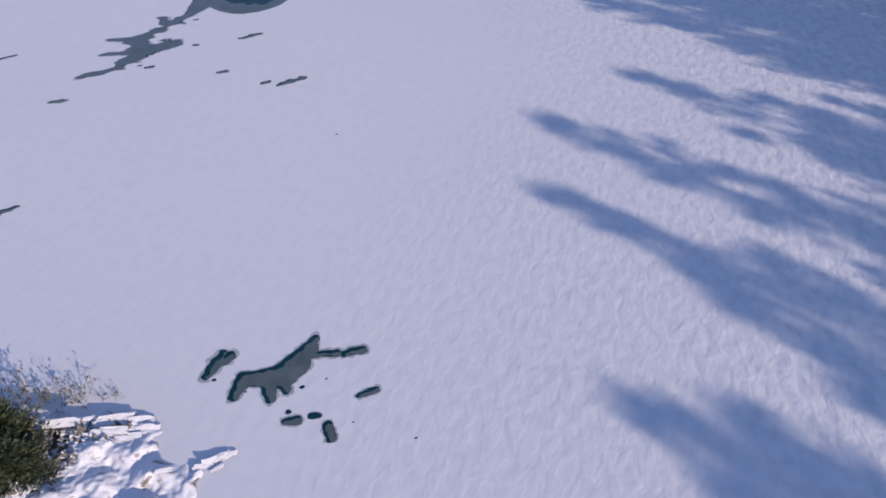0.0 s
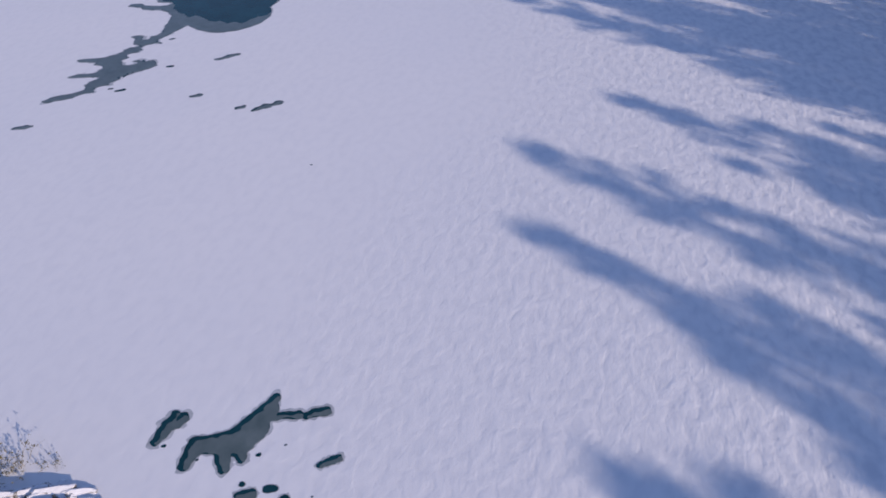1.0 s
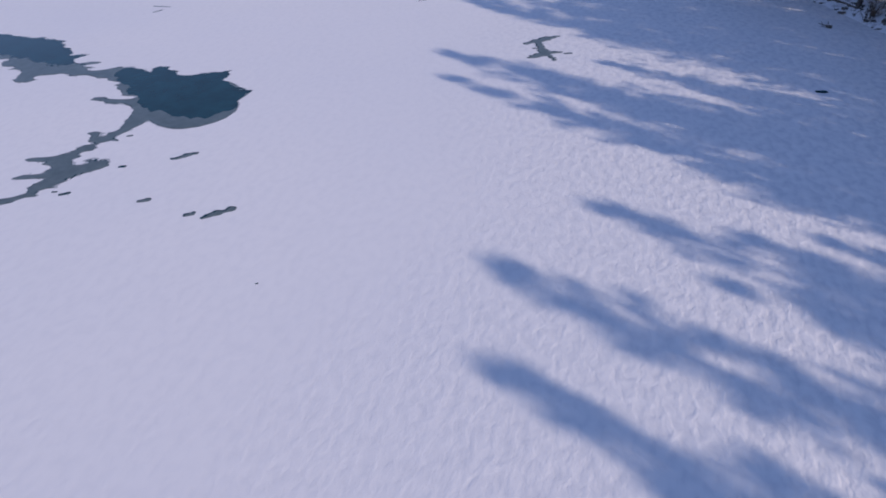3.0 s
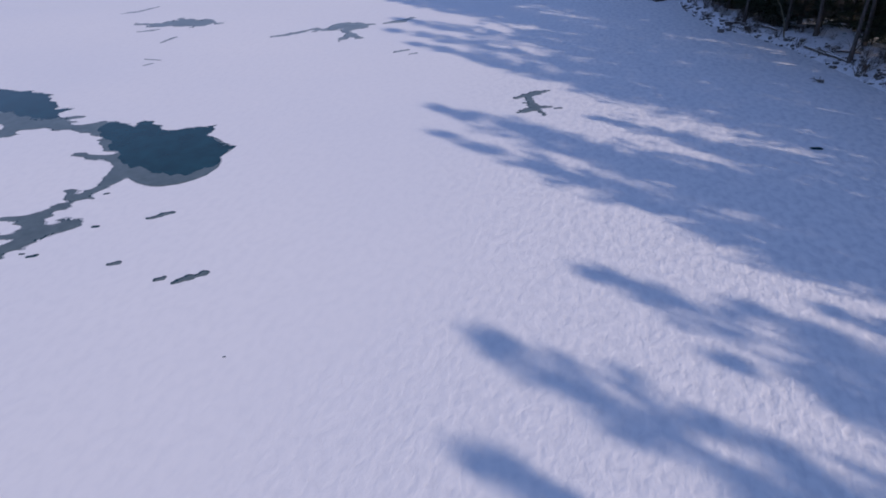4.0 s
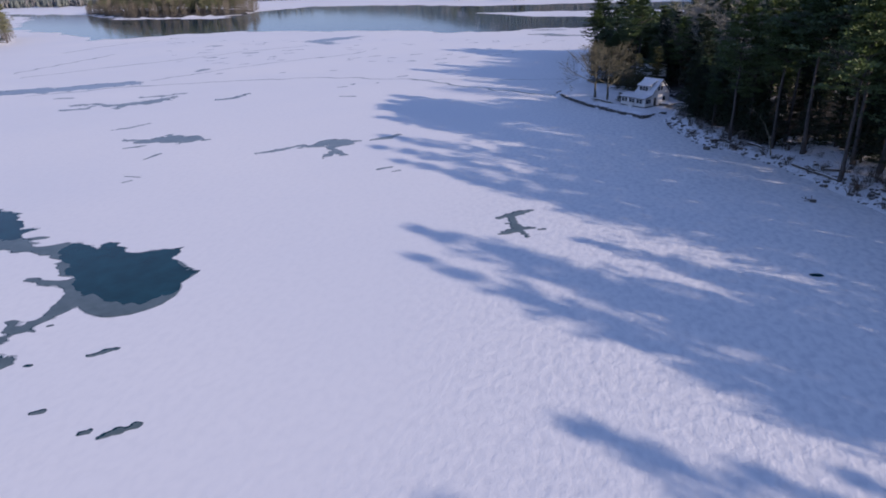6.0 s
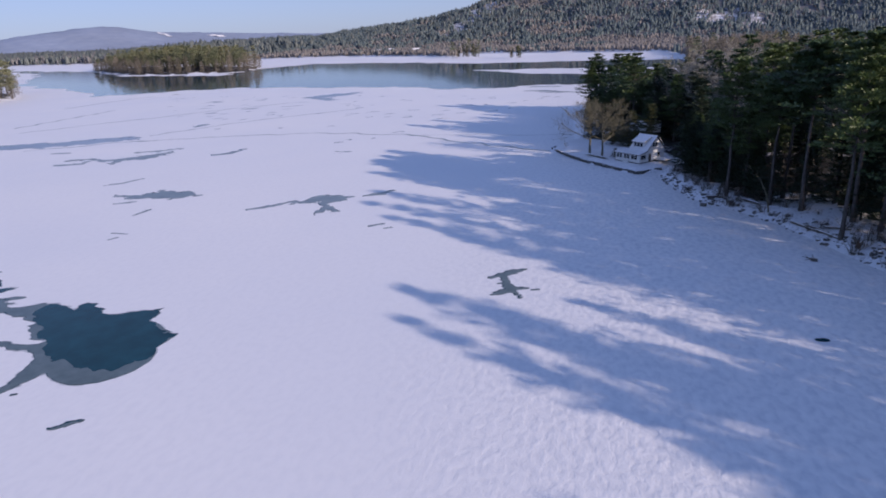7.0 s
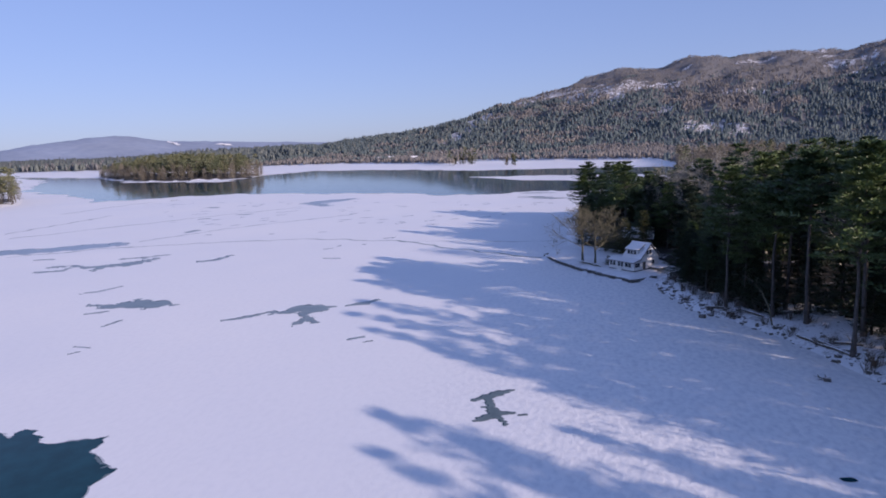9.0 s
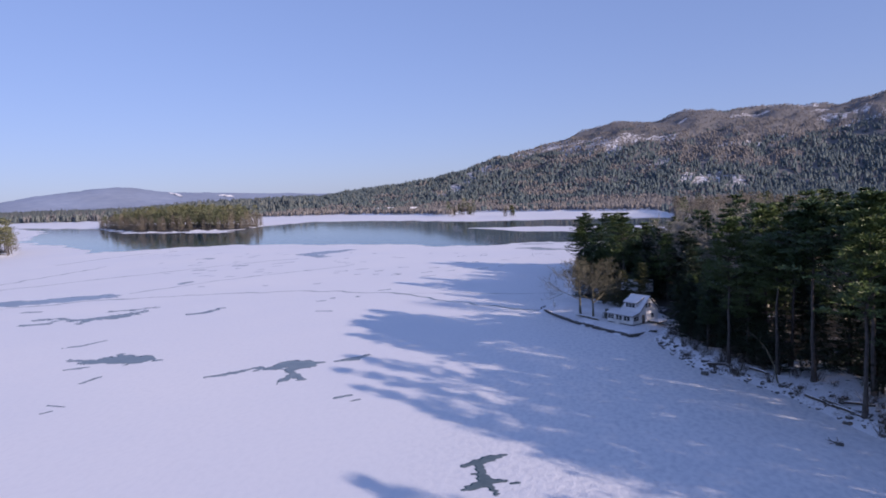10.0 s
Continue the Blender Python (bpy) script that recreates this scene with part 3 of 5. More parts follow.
# long leads further out
for k, (strokes, jag) in enumerate([
        ([(-111, 88.8, 0.25, -109.4, 93.0, 0.45), (-109.4, 93.0, 0.4, -108.3, 98.0, 0.3), (-107.1, 96.9, 0.4, -104.9, 99.7, 0.8), (-105.5, 102.2, 1.6, -103, 103.4, 1.9), (-103, 103.4, 1.6, -101.3, 106.4, 0.3),
          (-103, 101.6, 0.9, -101.2, 99.4, 0.5), (-101.2, 99.4, 0.5, -95.5, 97.3, 0.4), (-98.6, 98.0, 0.6, -97.4, 94.2, 0.4)], 0.4),
        ([(-99.3, 108.2, 0.25, -97.6, 111.4, 0.7), (-97.6, 111.4, 0.6, -97.3, 114.7, 0.25)], 0.25), ([(-82.8, 93.7, 0.25, -82.0, 96.2, 0.25)], 0.12), ([(-79.7, 94.2, 0.18, -79.2, 95.3, 0.18)], 0.1),
        ([(-142.0, 80.6, 0.3, -139.4, 83.5, 0.9), (-139.8, 85.0, 1.5, -134.6, 88.2, 1.7), (-134.6, 88.4, 1.2, -130.6, 90.1, 0.2), (-142.2, 88.0, 0.3, -138.6, 87.4, 0.9), (-146.6, 80.1, 0.25, -141.5, 82.4, 0.5)], 0.6),
        ([(-139.2, 76.6, 0.2, -137.6, 79.6, 0.35)], 0.2), ([(-126.7, 74.6, 0.25, -128.2, 78.7, 0.35)], 0.2), ([(-114.8, 64.7, 0.2, -114.7, 66.2, 0.22)], 0.1), ([(-118.2, 66.8, 0.2, -115.3, 68.0, 0.2)], 0.1),
        ([(-159.7, 83.9, 0.25, -158.6, 87.0, 0.5), (-158.6, 87.0, 0.5, -159.3, 92.2, 0.25)], 0.3), ([(-205, 93, 0.5, -201.5, 97, 0.6), (-201.5, 97, 0.3, -193.5, 99, 1.0), (-193.5, 99, 1.0, -191, 103.5, 1.5), (-191, 103.5, 1.6, -189, 107, 2.8), (-189, 107, 2.6, -188.7, 110, 2.0), (-188.7, 110, 1.6, -190.5, 116, 0.6), (-199.5, 111, 0.5, -195, 115.3, 0.7), (-195, 115.3, 0.5, -193.7, 120.5, 0.3), (-188, 97.5, 0.6, -190.3, 100.4, 1.0)], 1.0),
        ([(-200.2, 87.6, 0.7, -196.2, 92.3, 0.9), (-196.2, 92.3, 0.6, -198.1, 95.3, 0.5)], 0.6), ([(-223.2, 96, 0.8, -220.4, 98.5, 0.8)], 0.5), ([(-277.3, 179.5, 1.0, -275.8, 182.2, 1.1)], 0.7), ([(-328, 213.6, 1.3, -322.4, 214.5, 1.2)], 0.9),
        ([(-275.3, 198.3, 1.0, -271.7, 202, 1.1)], 0.8), ([(-237.9, 151.9, 1.2, -239.4, 156, 1.2)], 0.8),
        ([(-173, 119.8, 0.7, -170.9, 122.7, 1.2), (-170.9, 122.7, 1.0, -173.5, 130.4, 0.4)], 0.5), ([(-144, 140, 0.3, -140.4, 142, 0.3)], 0.2),
        ([(-262, 84, 4.6, -250, 97, 5.0), (-250, 97, 4.4, -244, 103, 4.2), (-241, 108, 4.6, -238, 115, 5.0), (-238, 115, 4.8, -232.5, 122, 4.0)], 1.6),
        ([(-289, 248, 2.5, -286, 258, 5.0), (-286, 258, 5.0, -284, 266, 5.5), (-288, 262, 3.0, -282, 278, 2.0), (-285, 250, 3.0, -265, 243, 2.0)], 2.0)]):
    wide = (1.5, 1.75, 1.5, 1.3, 1.75, 1.5)[k] if k < 6 else 1.15
    strokes = [(a, b, r * wide, c, d, e * wide) for a, b, r, c, d, e in strokes]
    jag *= 1.7
    pool(strokes, 0.3 if k < 12 else 0.6, jag, 2.0 if k < 12 else 5.0, 0.0, 0.14 if k < 12 else 0.4, 1, 20 + k, "grey lead of thin ice in the lake snow", "leads in the ice", skin_mat=SKY_TINTED_LEAD if k >= 19 else FROZEN_LEAD)
pool([(-15.5, 90.3, 0.32, -14.9, 90.7, 0.36)], 0.08, 0.08, 1.5, 0.08, 0.3, 0, 55, "small round hole of dark water in the shaded snow")
# long refrozen cracks
for k, line in enumerate([[(-238, 93), (-224, 121), (-198, 146), (-179, 161.5), (-148, 172.6), (-129, 170), (-110, 168), (-92, 168)],
                          [(-231.6, 130), (-232.4, 167.5), (-226, 195), (-220, 221)], [(-146, 172.7), (-125, 182), (-101, 193)], [(-292, 108), (-291, 128), (-288.5, 149), (-282, 198), (-274.5, 232)],
                          [(-313, 114), (-319, 124), (-327, 140), (-343, 168)], [(-384, 160), (-400, 196), (-405, 218)]]):
    wide = (0.46, 0.4, 0.24, 0.5, 0.55, 0.7)[k]
    crack = patch("ice_crack", lambda x, y: strokes_field(x + 1.2 * wave(x, y, 22, k), y + 1.2 * wave(x, y, 18, k + 4), [(a[0], a[1], wide, b[0], b[1], wide) for a, b in zip(line, line[1:])]) + 0.12 * wave(x, y, 5, k),
                  (min(p[0] for p in line) - 3, min(p[1] for p in line) - 3, max(p[0] for p in line) + 3, max(p[1] for p in line) + 3), 0.35, 0.006, THIN_ICE)
    tagged(new("ice_crack", crack), "long refrozen crack across the snowy ice", "ice crack", "cracks in the ice")
# specks of open water over the outer bay
rs = np.random.RandomState(4)
for k in range(120):
    cx, cy = rs.uniform(-420, -150), rs.uniform(150, 300)
    if cy < 120 + (-150 - cx) * 0.35 or cy > 300 - (-150 - cx) * 0.25 or inside_by(cx, cy, POINT) > -25:
        continue
    L = rs.uniform(0.9, 4.2)
    pool([(cx, cy, 0.3, cx + L * 0.6, cy + L, 0.5)], 0.5, 0.5, 2.5, 0, 0.3, 1, 60 + k, "small grey lead in the lake snow", "leads in the ice", skin_mat=FROZEN_LEAD)
for k, (cx, cy) in enumerate(((-214, 342), (-196, 338), (-184, 316), (-172, 312))):
    pool([(cx - 7, cy - 3, 1.0, cx, cy, 3.0), (cx, cy, 3.0, cx + 8, cy + 2, 1.2)], 0.7, 1.8, 6.0, 0, 0.4, 1, 190 + k, "dark water lead off the wooded point", "leads in the ice", skin_mat=THIN_ICE)

# open water beyond the ice, with floes left standing in it
OPEN = [(-1240, 388), (-984, 352), (-683, 235), (-562, 226), (-440, 212), (-431, 259), (-396, 290), (-281, 313), (-226, 316), (-200, 345), (-150, 372), (-70, 400),
        (-140, 520), (-190, 600), (-235, 612), (-323, 587), (-405, 556), (-535, 579), (-659, 560), (-640, 440), (-560, 380), (-713, 345), (-940, 400)]
FLOE = [(-340, 462), (-270, 432), (-190, 428), (-100, 470), (-60, 500), (-150, 505), (-270, 488)]


def open_field(x, y):
    f = -inside_by(x, y, OPEN) + 7 * wave(x, y, 60, 41) + 4 * wave(x, y, 22, 42)
    g = inside_by(x, y, FLOE) + 5 * wave(x, y, 40, 43)
    return np.maximum(f, g)


open_water = new("water_open", patch("open_water", open_field, (-1260, 190, 220, 620), 4.0, 0.03, FAR_WATER))
tagged(open_water, "calm open water beyond the lake ice", "water", kind="structure")


# ---- trees ----
def rhombi(centres, ways, sides, length, width):
    """Quads, each a small needle spray: centre, long way, side way."""
    a, b = ways * (length / 2)[:, None], sides * (width / 2)[:, None]
    v = np.stack([centres - a, centres + b, centres + a, centres - b], 1).reshape(-1, 3)
    return v, np.arange(len(v)).reshape(-1, 4)


def fans(centres, ways, sides, length, width):
    """Triangles, each a needle spray that widens outwards."""
    a, b = ways * (length / 2)[:, None], sides * (width / 2)[:, None]
    v = np.stack([centres - a, centres + a * 0.8 + b, centres + a - b], 1).reshape(-1, 3)
    return v, np.arange(len(v)).reshape(-1, 3)


def unit(v):
    return v / np.maximum(np.linalg.norm(v, axis=1, keepdims=True), 1e-6)


def conifer(name, label, category, seed, h, base, reach, limbs, clumps, sprays, size, shape, bark, needles, lean=0.0, limb_mesh=True, flat=0.22, thick=1.0, whorls=True):
    """A conifer: tapered trunk, limbs in whorls, flat sprays of needles along them."""
    r = np.random.RandomState(seed)
    top = tagged(new(name), label, category)
    n = 9
    bend = r.uniform(-0.35, 0.35, (n, 2)) * np.linspace(0, 1, n)[:, None]
    path = [(bend[i, 0] + lean * i / n, bend[i, 1], h * 0.99 * i / (n - 1) - (0.4 if i == 0 else 0)) for i in range(n)]
    radii = [h * 0.0125 * (1 - 0.93 * i / (n - 1)) * (1.35 if i == 0 else 1) for i in range(n)]
    part("trunk", raw("trunk", *tube(path, radii, 7), bark, True), top)
    pieces, C, W, S, Ls, Ws = [], [], [], [], [], []
    for k in range(limbs):
        u = min(1.0, (k // 4 + r.uniform(0, 0.45)) / (limbs / 4)) if whorls else (k + r.uniform(0, 1)) / limbs
        z = h * (base + (1 - base) * u)
        L = reach * shape(u) * (r.uniform(0.55, 1.12) if whorls else r.uniform(0.35, 1.2))
        a = k * 2.4 + r.uniform(-0.5, 0.5)
        rise = r.uniform(-0.08, 0.22) + 0.35 * u
        i = min(int(z / h * (n - 1)), n - 2)
        ox, oy = path[i][0], path[i][1]
        out = np.array([math.cos(a), math.sin(a), rise])
        p0 = np.array([ox, oy, z])
        if limb_mesh and L > 0.8:
            ps = [p0 + out * L * q + np.array([0, 0, 0.10 * L * q * q]) for q in (0, 0.5, 0.95)]
            pieces.append(tube(ps, [0.02 * L + 0.02, 0.014 * L + 0.012, 0.012], 3))
        for c in range(clumps):
            q = 0.28 + 0.75 * (c + r.uniform(0, 1)) / clumps
            cen = p0 + out * L * q + np.array([0, 0, 0.10 * L * q * q]) + r.normal(0, 0.16 * L * (0.3 + 0.5 * q), 3) * (1, 1, 0.35)
            m = sprays
            rad = size * (0.45 + 0.75 * L / max(reach, 1))
            off = r.normal(0, 0.55, (m, 3)) * (rad, rad, rad * flat)
            C.append(cen + off)
            w = unit(off * (1, 1, 0.6) + out * rad * 0.6 + r.normal(0, 0.35 * rad, (m, 3)) * (1, 1, 0.7) + (0, 0, 0.12 * rad))
            W.append(w)
            S.append(unit(np.cross(w, r.normal(0, 1, (m, 3)) * (0.55, 0.55, 1))))
            Ls.append(r.uniform(0.7, 1.25, m) * size)
            Ws.append(r.uniform(0.16, 0.30, m) * size * thick)
    if pieces:
        tagged(part("boughwork", raw("boughwork", *joined(pieces), bark), top), kind="stuff")
    v, f = fans(*(np.concatenate(t) for t in (C, W, S, Ls, Ws)))
    tagged(part("crown", raw("crown", v, f, needles), top), kind="stuff")
    return top


def bare_tree(name, label, seed, h, spread, mat, depth=4, forks=4):
    """A leafless tree: trunk, limbs that fork down to fine twigs and fill a rounded crown."""
    r = random.Random(seed)
    top = tagged(new(name), label, "tree")
    pieces = []

    def grow(p, way, length, rad, left):
        end = p + way * length + Vector((0, 0, 0.08 * length))
        if left > 1:
            mid = p.lerp(end, 0.5) + Vector((r.uniform(-1, 1), r.uniform(-1, 1), r.uniform(-0.5, 0.3))) * length * 0.08
            pieces.append(tube([p, mid, end], [rad, rad * 0.78, rad * 0.5], 4))
        else:
            pieces.append(tube([p, end], [rad, rad * 0.5], 3))
        if not left:
            return
        for k in range(forks):
            q = 0.3 + 0.7 * (k + r.uniform(0.2, 1.0)) / forks
            side = Vector((r.gauss(0, 1), r.gauss(0, 1), r.gauss(0.25, 0.7))).normalized()
            w = (way * 0.9 + side * spread).normalized()
            grow(p.lerp(end, min(q, 1.0)), w, length * r.uniform(0.48, 0.7), max(rad * 0.55, 0.021), left - 1)
    fork = h * 0.27
    part("trunk", raw("trunk", *tube([(0, 0, -0.4), (0.08, 0, fork * 0.5), (0.0, 0.1, fork), (0.15, 0.05, h * 0.5), (0.1, 0.15, h * 0.72)], [h * 0.021, h * 0.015, h * 0.013, h * 0.008, h * 0.003], 8), mat, True), top)
    limbs = forks + 4
    for k in range(limbs):
        u = k / (limbs - 1)
        a = k * 2.4 + r.uniform(-0.4, 0.4)
        rise = 0.45 + 1.3 * u
        w = Vector((math.cos(a), math.sin(a), rise * r.uniform(0.8, 1.2))).normalized()
        grow(Vector((0.08 * u, 0.08 * u, fork * (0.85 + 0.95 * u))), w, h * (0.37 - 0.09 * u) * r.uniform(0.85, 1.1), h * (0.0085 - 0.003 * u), depth - 1)
    v, f = joined(pieces)
    v = v * (1, 1, h / v[:, 2].max())
    tagged(part("branchwork", raw("branchwork", v, f, mat), top, "bare grey-brown branches"), kind="stuff")
    return top


PINE_WORDS = "tall white pine with layered dark green needle boughs on the shore"
pine_shape = lambda u: (0.55 + 0.45 * math.sin(math.pi * min(1, u * 1.35 + 0.12))) * (1 - u ** 3.2) + 0.10
cone_shape = lambda u: (1 - u) ** 0.85 + 0.05
near_pines = [conifer("white_pine", PINE_WORDS, "tree", 10 + k, 25.0, (0.50, 0.58, 0.45, 0.64)[k], (5.8, 5.2, 6.4, 5.4)[k], 48, 6, 25, 0.86, pine_shape, BARK, NEEDLES, (0.3, -0.5, 0.2, 0.7)[k], flat=0.15) for k in range(4)]
wide_top = lambda u: (1 - u) ** 0.95 * 1.25 + 0.012
edge_pines = [conifer("shore_pine", "tall white pine along the shore that shades the ice", "tree", 30 + k, 25.0, (0.3, 0.42, 0.36)[k], (6.4, 5.4, 6.0)[k], 36, 4, 8, 1.05, (wide_top, pine_shape, wide_top)[k], BARK, NEEDLES, thick=1.05, limb_mesh=False, flat=0.25) for k in range(3)]
tip_pines = [conifer("shore_pine", "tall broad-topped white pine along the shore that shades the ice", "tree", 40 + k, 25.0, (0.26, 0.34, 0.3)[k], (6.6, 5.8, 7.2)[k], 44, 4, 10, 1.05, wide_top, BARK, NEEDLES, thick=1.35, limb_mesh=False, flat=0.28) for k in range(3)]
deep_pines = [conifer("forest_pine", "white pine deep in the shore woods with green boughs", "tree", 44 + k, 25.0, (0.3, 0.4)[k], (6.0, 5.2)[k], 48, 4, 12, 1.2, pine_shape, BARK, NEEDLES, thick=1.35) for k in range(2)]
hemlocks = [conifer("hemlock", "dense dark hemlock with boughs to the snowy ground", "tree", 50 + k, 20.0, 0.04, (4.6, 4.0)[k], 70, 4, 16, 0.9, cone_shape, BARK, HEMLOCK_NEEDLES, thick=1.1) for k in range(2)]
cedars = [conifer("cedar", "brownish-green bushy cedar standing in the shore snow", "tree", 60, 12.0, 0.05, 1.9, 60, 3, 17, 0.58, lambda u: (1 - u) ** 0.6 * 0.9 + 0.1, BARK, CEDAR)]
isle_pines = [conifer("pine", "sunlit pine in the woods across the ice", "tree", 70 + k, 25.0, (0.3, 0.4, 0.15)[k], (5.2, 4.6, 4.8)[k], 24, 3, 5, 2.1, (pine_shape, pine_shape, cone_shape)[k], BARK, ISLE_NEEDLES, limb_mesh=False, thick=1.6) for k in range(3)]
isle_brush = [conifer("leafless_hardwood", "leafless brown hardwood on the far shore", "tree", 76 + k, 16.0, 0.08, 3.4, 26, 3, 7, 1.6, lambda u: 0.55 + 0.5 * math.sin(math.pi * min(1, u + 0.1)) - 0.35 * u, PALE_BARK, BROWN_BRUSH, limb_mesh=False, flat=1.2, thick=0.7) for k in range(2)]
bare_trees = [bare_tree("bare_tree", "leafless hardwood with pale grey branches", 80 + k, 17.0, 0.8, ASH_BARK, 4, 4) for k in range(3)]
lawn_trees = [bare_tree("bare_tree", "leafless spreading hardwood on the snowy lawn", 84 + k, 17.0, 0.85, PALE_BARK, 5, 4) for k in range(2)]
canopy_trees = [bare_tree("bare_tree", "leafless hardwood with a fine pale grey crown", 90 + k, 17.0, 0.85, ASH_BARK, 5, 4) for k in range(2)]
planted = set()


def throw(proto):
    """How far past its foot a tree's shadow goes along the ground, for a unit scale."""
    crown = next(c for c in proto.children if c.name.startswith("crown"))
    co = np.zeros(len(crown.data.vertices) * 3, np.float32)
    crown.data.vertices.foreach_get("co", co)
    co = co.reshape(-1, 3)
    return float(np.percentile(co[:, 2] / TAN_SUN, 99.9))


def plant(proto, x, y, height, natural, rng, squash=1.0, group=""):
    z = float(land_height(np.array([x]), np.array([y]))[0])
    s = height / natural
    m = Matrix.Translation((x, y, z - 0.15)) @ pose(0, 0, 0, 0, 0, rng.uniform(0, 360)) @ Matrix.Diagonal((s * squash, s * squash, s, 1))
    if proto.name in planted:
        ob = copy_thing(proto, m)
        ob.matrix_basis = m
    else:
        planted.add(proto.name)
        proto.matrix_basis = m
        ob = proto
    if group:
        tagged(ob, group=group)
    return ob


# outline of the woods' shadow on the ice: y, least x
SHADE = [(-60, 60), (0, 30), (15, 8), (18, 1), (21.7, -9), (24, -1), (26.5, 8), (28.5, 3), (33.5, -21), (35.4, -16), (38, -3), (40, -9), (43.1, -26), (45.2, -10), (46.3, 3), (47.7, -6), (51, -15),
         (55.2, -25), (58.4, -15), (61, -7), (62, 0), (63.3, -10), (65, -24), (68, -41), (70, -54), (71.5, -48), (72.8, -42), (76.8, -60), (78.4, -51), (79.8, -32), (81.5, -38), (83, -31), (85.5, -41),
         (87.5, -22), (89.5, -24), (92.5, -39), (95, -58), (97.2, -79), (100, -82), (105.5, -92), (109, -80), (113, -96), (119, -86), (126, -108), (133, -106), (141, -121), (152, -118),
         (166, -95), (176, -112), (190, -155), (203, -155), (216, -135), (243, -185), (258, -155), (300, -100)]
sy, sx = [p[0] for p in SHADE], [p[1] for p in SHADE]
rng = random.Random(11)
spots = []


def free(x, y, gap):
    return all((x - a) ** 2 + (y - b) ** 2 > gap * gap for a, b in spots)


def shore_x(y):
    xs = np.arange(-135, 200, 1.0)
    d = inside_by(xs, np.full(xs.shape, y), POINT)
    hit = xs[d > 4.0]
    return float(hit[0]) if len(hit) else 0.0


HOUSE = (-64.5, 163.0)
in_view = lambda x, y: x < -6 - 0.08 * (y - 33) and y > 112
# trees whose tips throw the long fingers of shade
for tx, ty, back in [(-42, 74.6, 6), (-38, 68.8, 10), (-47, 77.5, 12), (-28, 68, 4), (-32, 76, 14), (-22, 73, 3), (-24, 80, 7), (-70, 97.5, 8), (-6, 31.5, 9), (2, 29, 14), (-3, 23.5, 10), (-1, 19.4, 3), (4, 17.5, 8), (-12, 51, 5), (-14, 57.5, 13), (-12, 44.5, 10), (-6, 36.3, 12), (-7, 21.4, 6), (-21, 33.9, 4), (-26.5, 42.9, 5), (-25, 55, 9), (-8, 60.5, 3), (-55, 70, 4), (-60.5, 77, 8), (-41, 85.6, 2), (-86, 100, 3), (-96, 105.5, 6), (-101, 112.5, 9), (-115, 126.4, 0), (-128, 141.5, 3),
                     (-131, 148, 12), (-163, 190, 14), (-162, 203, 8), (-192, 243, 6), (-182, 247, 16), (-176, 237, 3)]:
    x = shore_x(ty) + back
    y = ty - 0.03 * (x - tx)
    spots.append((x, y))
    pick = rng.choice(near_pines[:3] if in_view(x, y) else tip_pines)
    lift = max(float(land_height(np.array([x]), np.array([y]))[0]), 0) - 0.15
    h = 25.0 * (x - tx - lift / TAN_SUN) / throw(pick)
    plant(pick, x, y, h, 25.0, rng, 0.95, "pines on the shore")
# the woods behind them: first those over the bay, then those further along the shore
YARD = [(-92, 167), (-62, 151), (-55, 160), (-62, 174), (-88, 186)]
for seen, aim, gap_near, gap_far in ((True, 300, 3.5, 5.0), (False, 178, 5.0, 6.2)):
    tries = count = 0
    while tries < 9000 and count < aim:
        tries += 1
        x, y = (rng.uniform(-130, -10), rng.uniform(112, 330)) if seen else (rng.uniform(-20, 165), rng.uniform(-40, 300))
        if in_view(x, y) != seen:
            continue
        d = float(inside_by(np.array([x]), np.array([y]), POINT)[0])
        if d < 4.0 or d > (130 if seen else 34) or not free(x, y, gap_near if d < 40 else gap_far):
            continue
        if (x - HOUSE[0]) ** 2 + (y - HOUSE[1]) ** 2 < 10.5 ** 2 or inside_by(np.array([x]), np.array([y]), YARD)[0] > 0:
            continue
        if seen and x > -31 and d < 11:
            continue
        most = (x - np.interp(y + 0.03 * 90, sy, sx)) * TAN_SUN - 2.2 - 0.05 * d
        if most < 6:
            continue
        count += 1
        spots.append((x, y))
        pick = rng.random()
        if not seen:
            plant(rng.choice(edge_pines), x, y, min(most, 28) * rng.uniform(0.74, 1.0), 25.0, rng, 1.1, "pines along the shore")
            continue
        h = min(most, 14 if -60 < x < -38 and d < 26 else 25 if x > -62 else 20) * rng.uniform(0.66, 1.0)
        if pick < 0.56:
            plant(rng.choice(near_pines if d < 20 else deep_pines), x, y, h, 25.0, rng, 1.1, "pines in the woods")
        elif pick < 0.72 or d < 24:
            plant(rng.choice(hemlocks), x, y, h * 0.8, 20.0, rng, 1.1, "hemlocks in the woods")
        else:
            plant(rng.choice(bare_trees), x, y, h * 0.9, 17.0, rng, 1.15, "bare trees in the woods")
# bare-boled pines on the open bank
for x, y, h in ((-26.3, 134.6, 26), (-18.8, 131.5, 27), (-22.5, 140, 25), (-15.0, 128.5, 26), (-30.5, 141, 24)):
    plant(near_pines[3], x, y, h, 25.0, rng, 1.1, "pines on the shore")
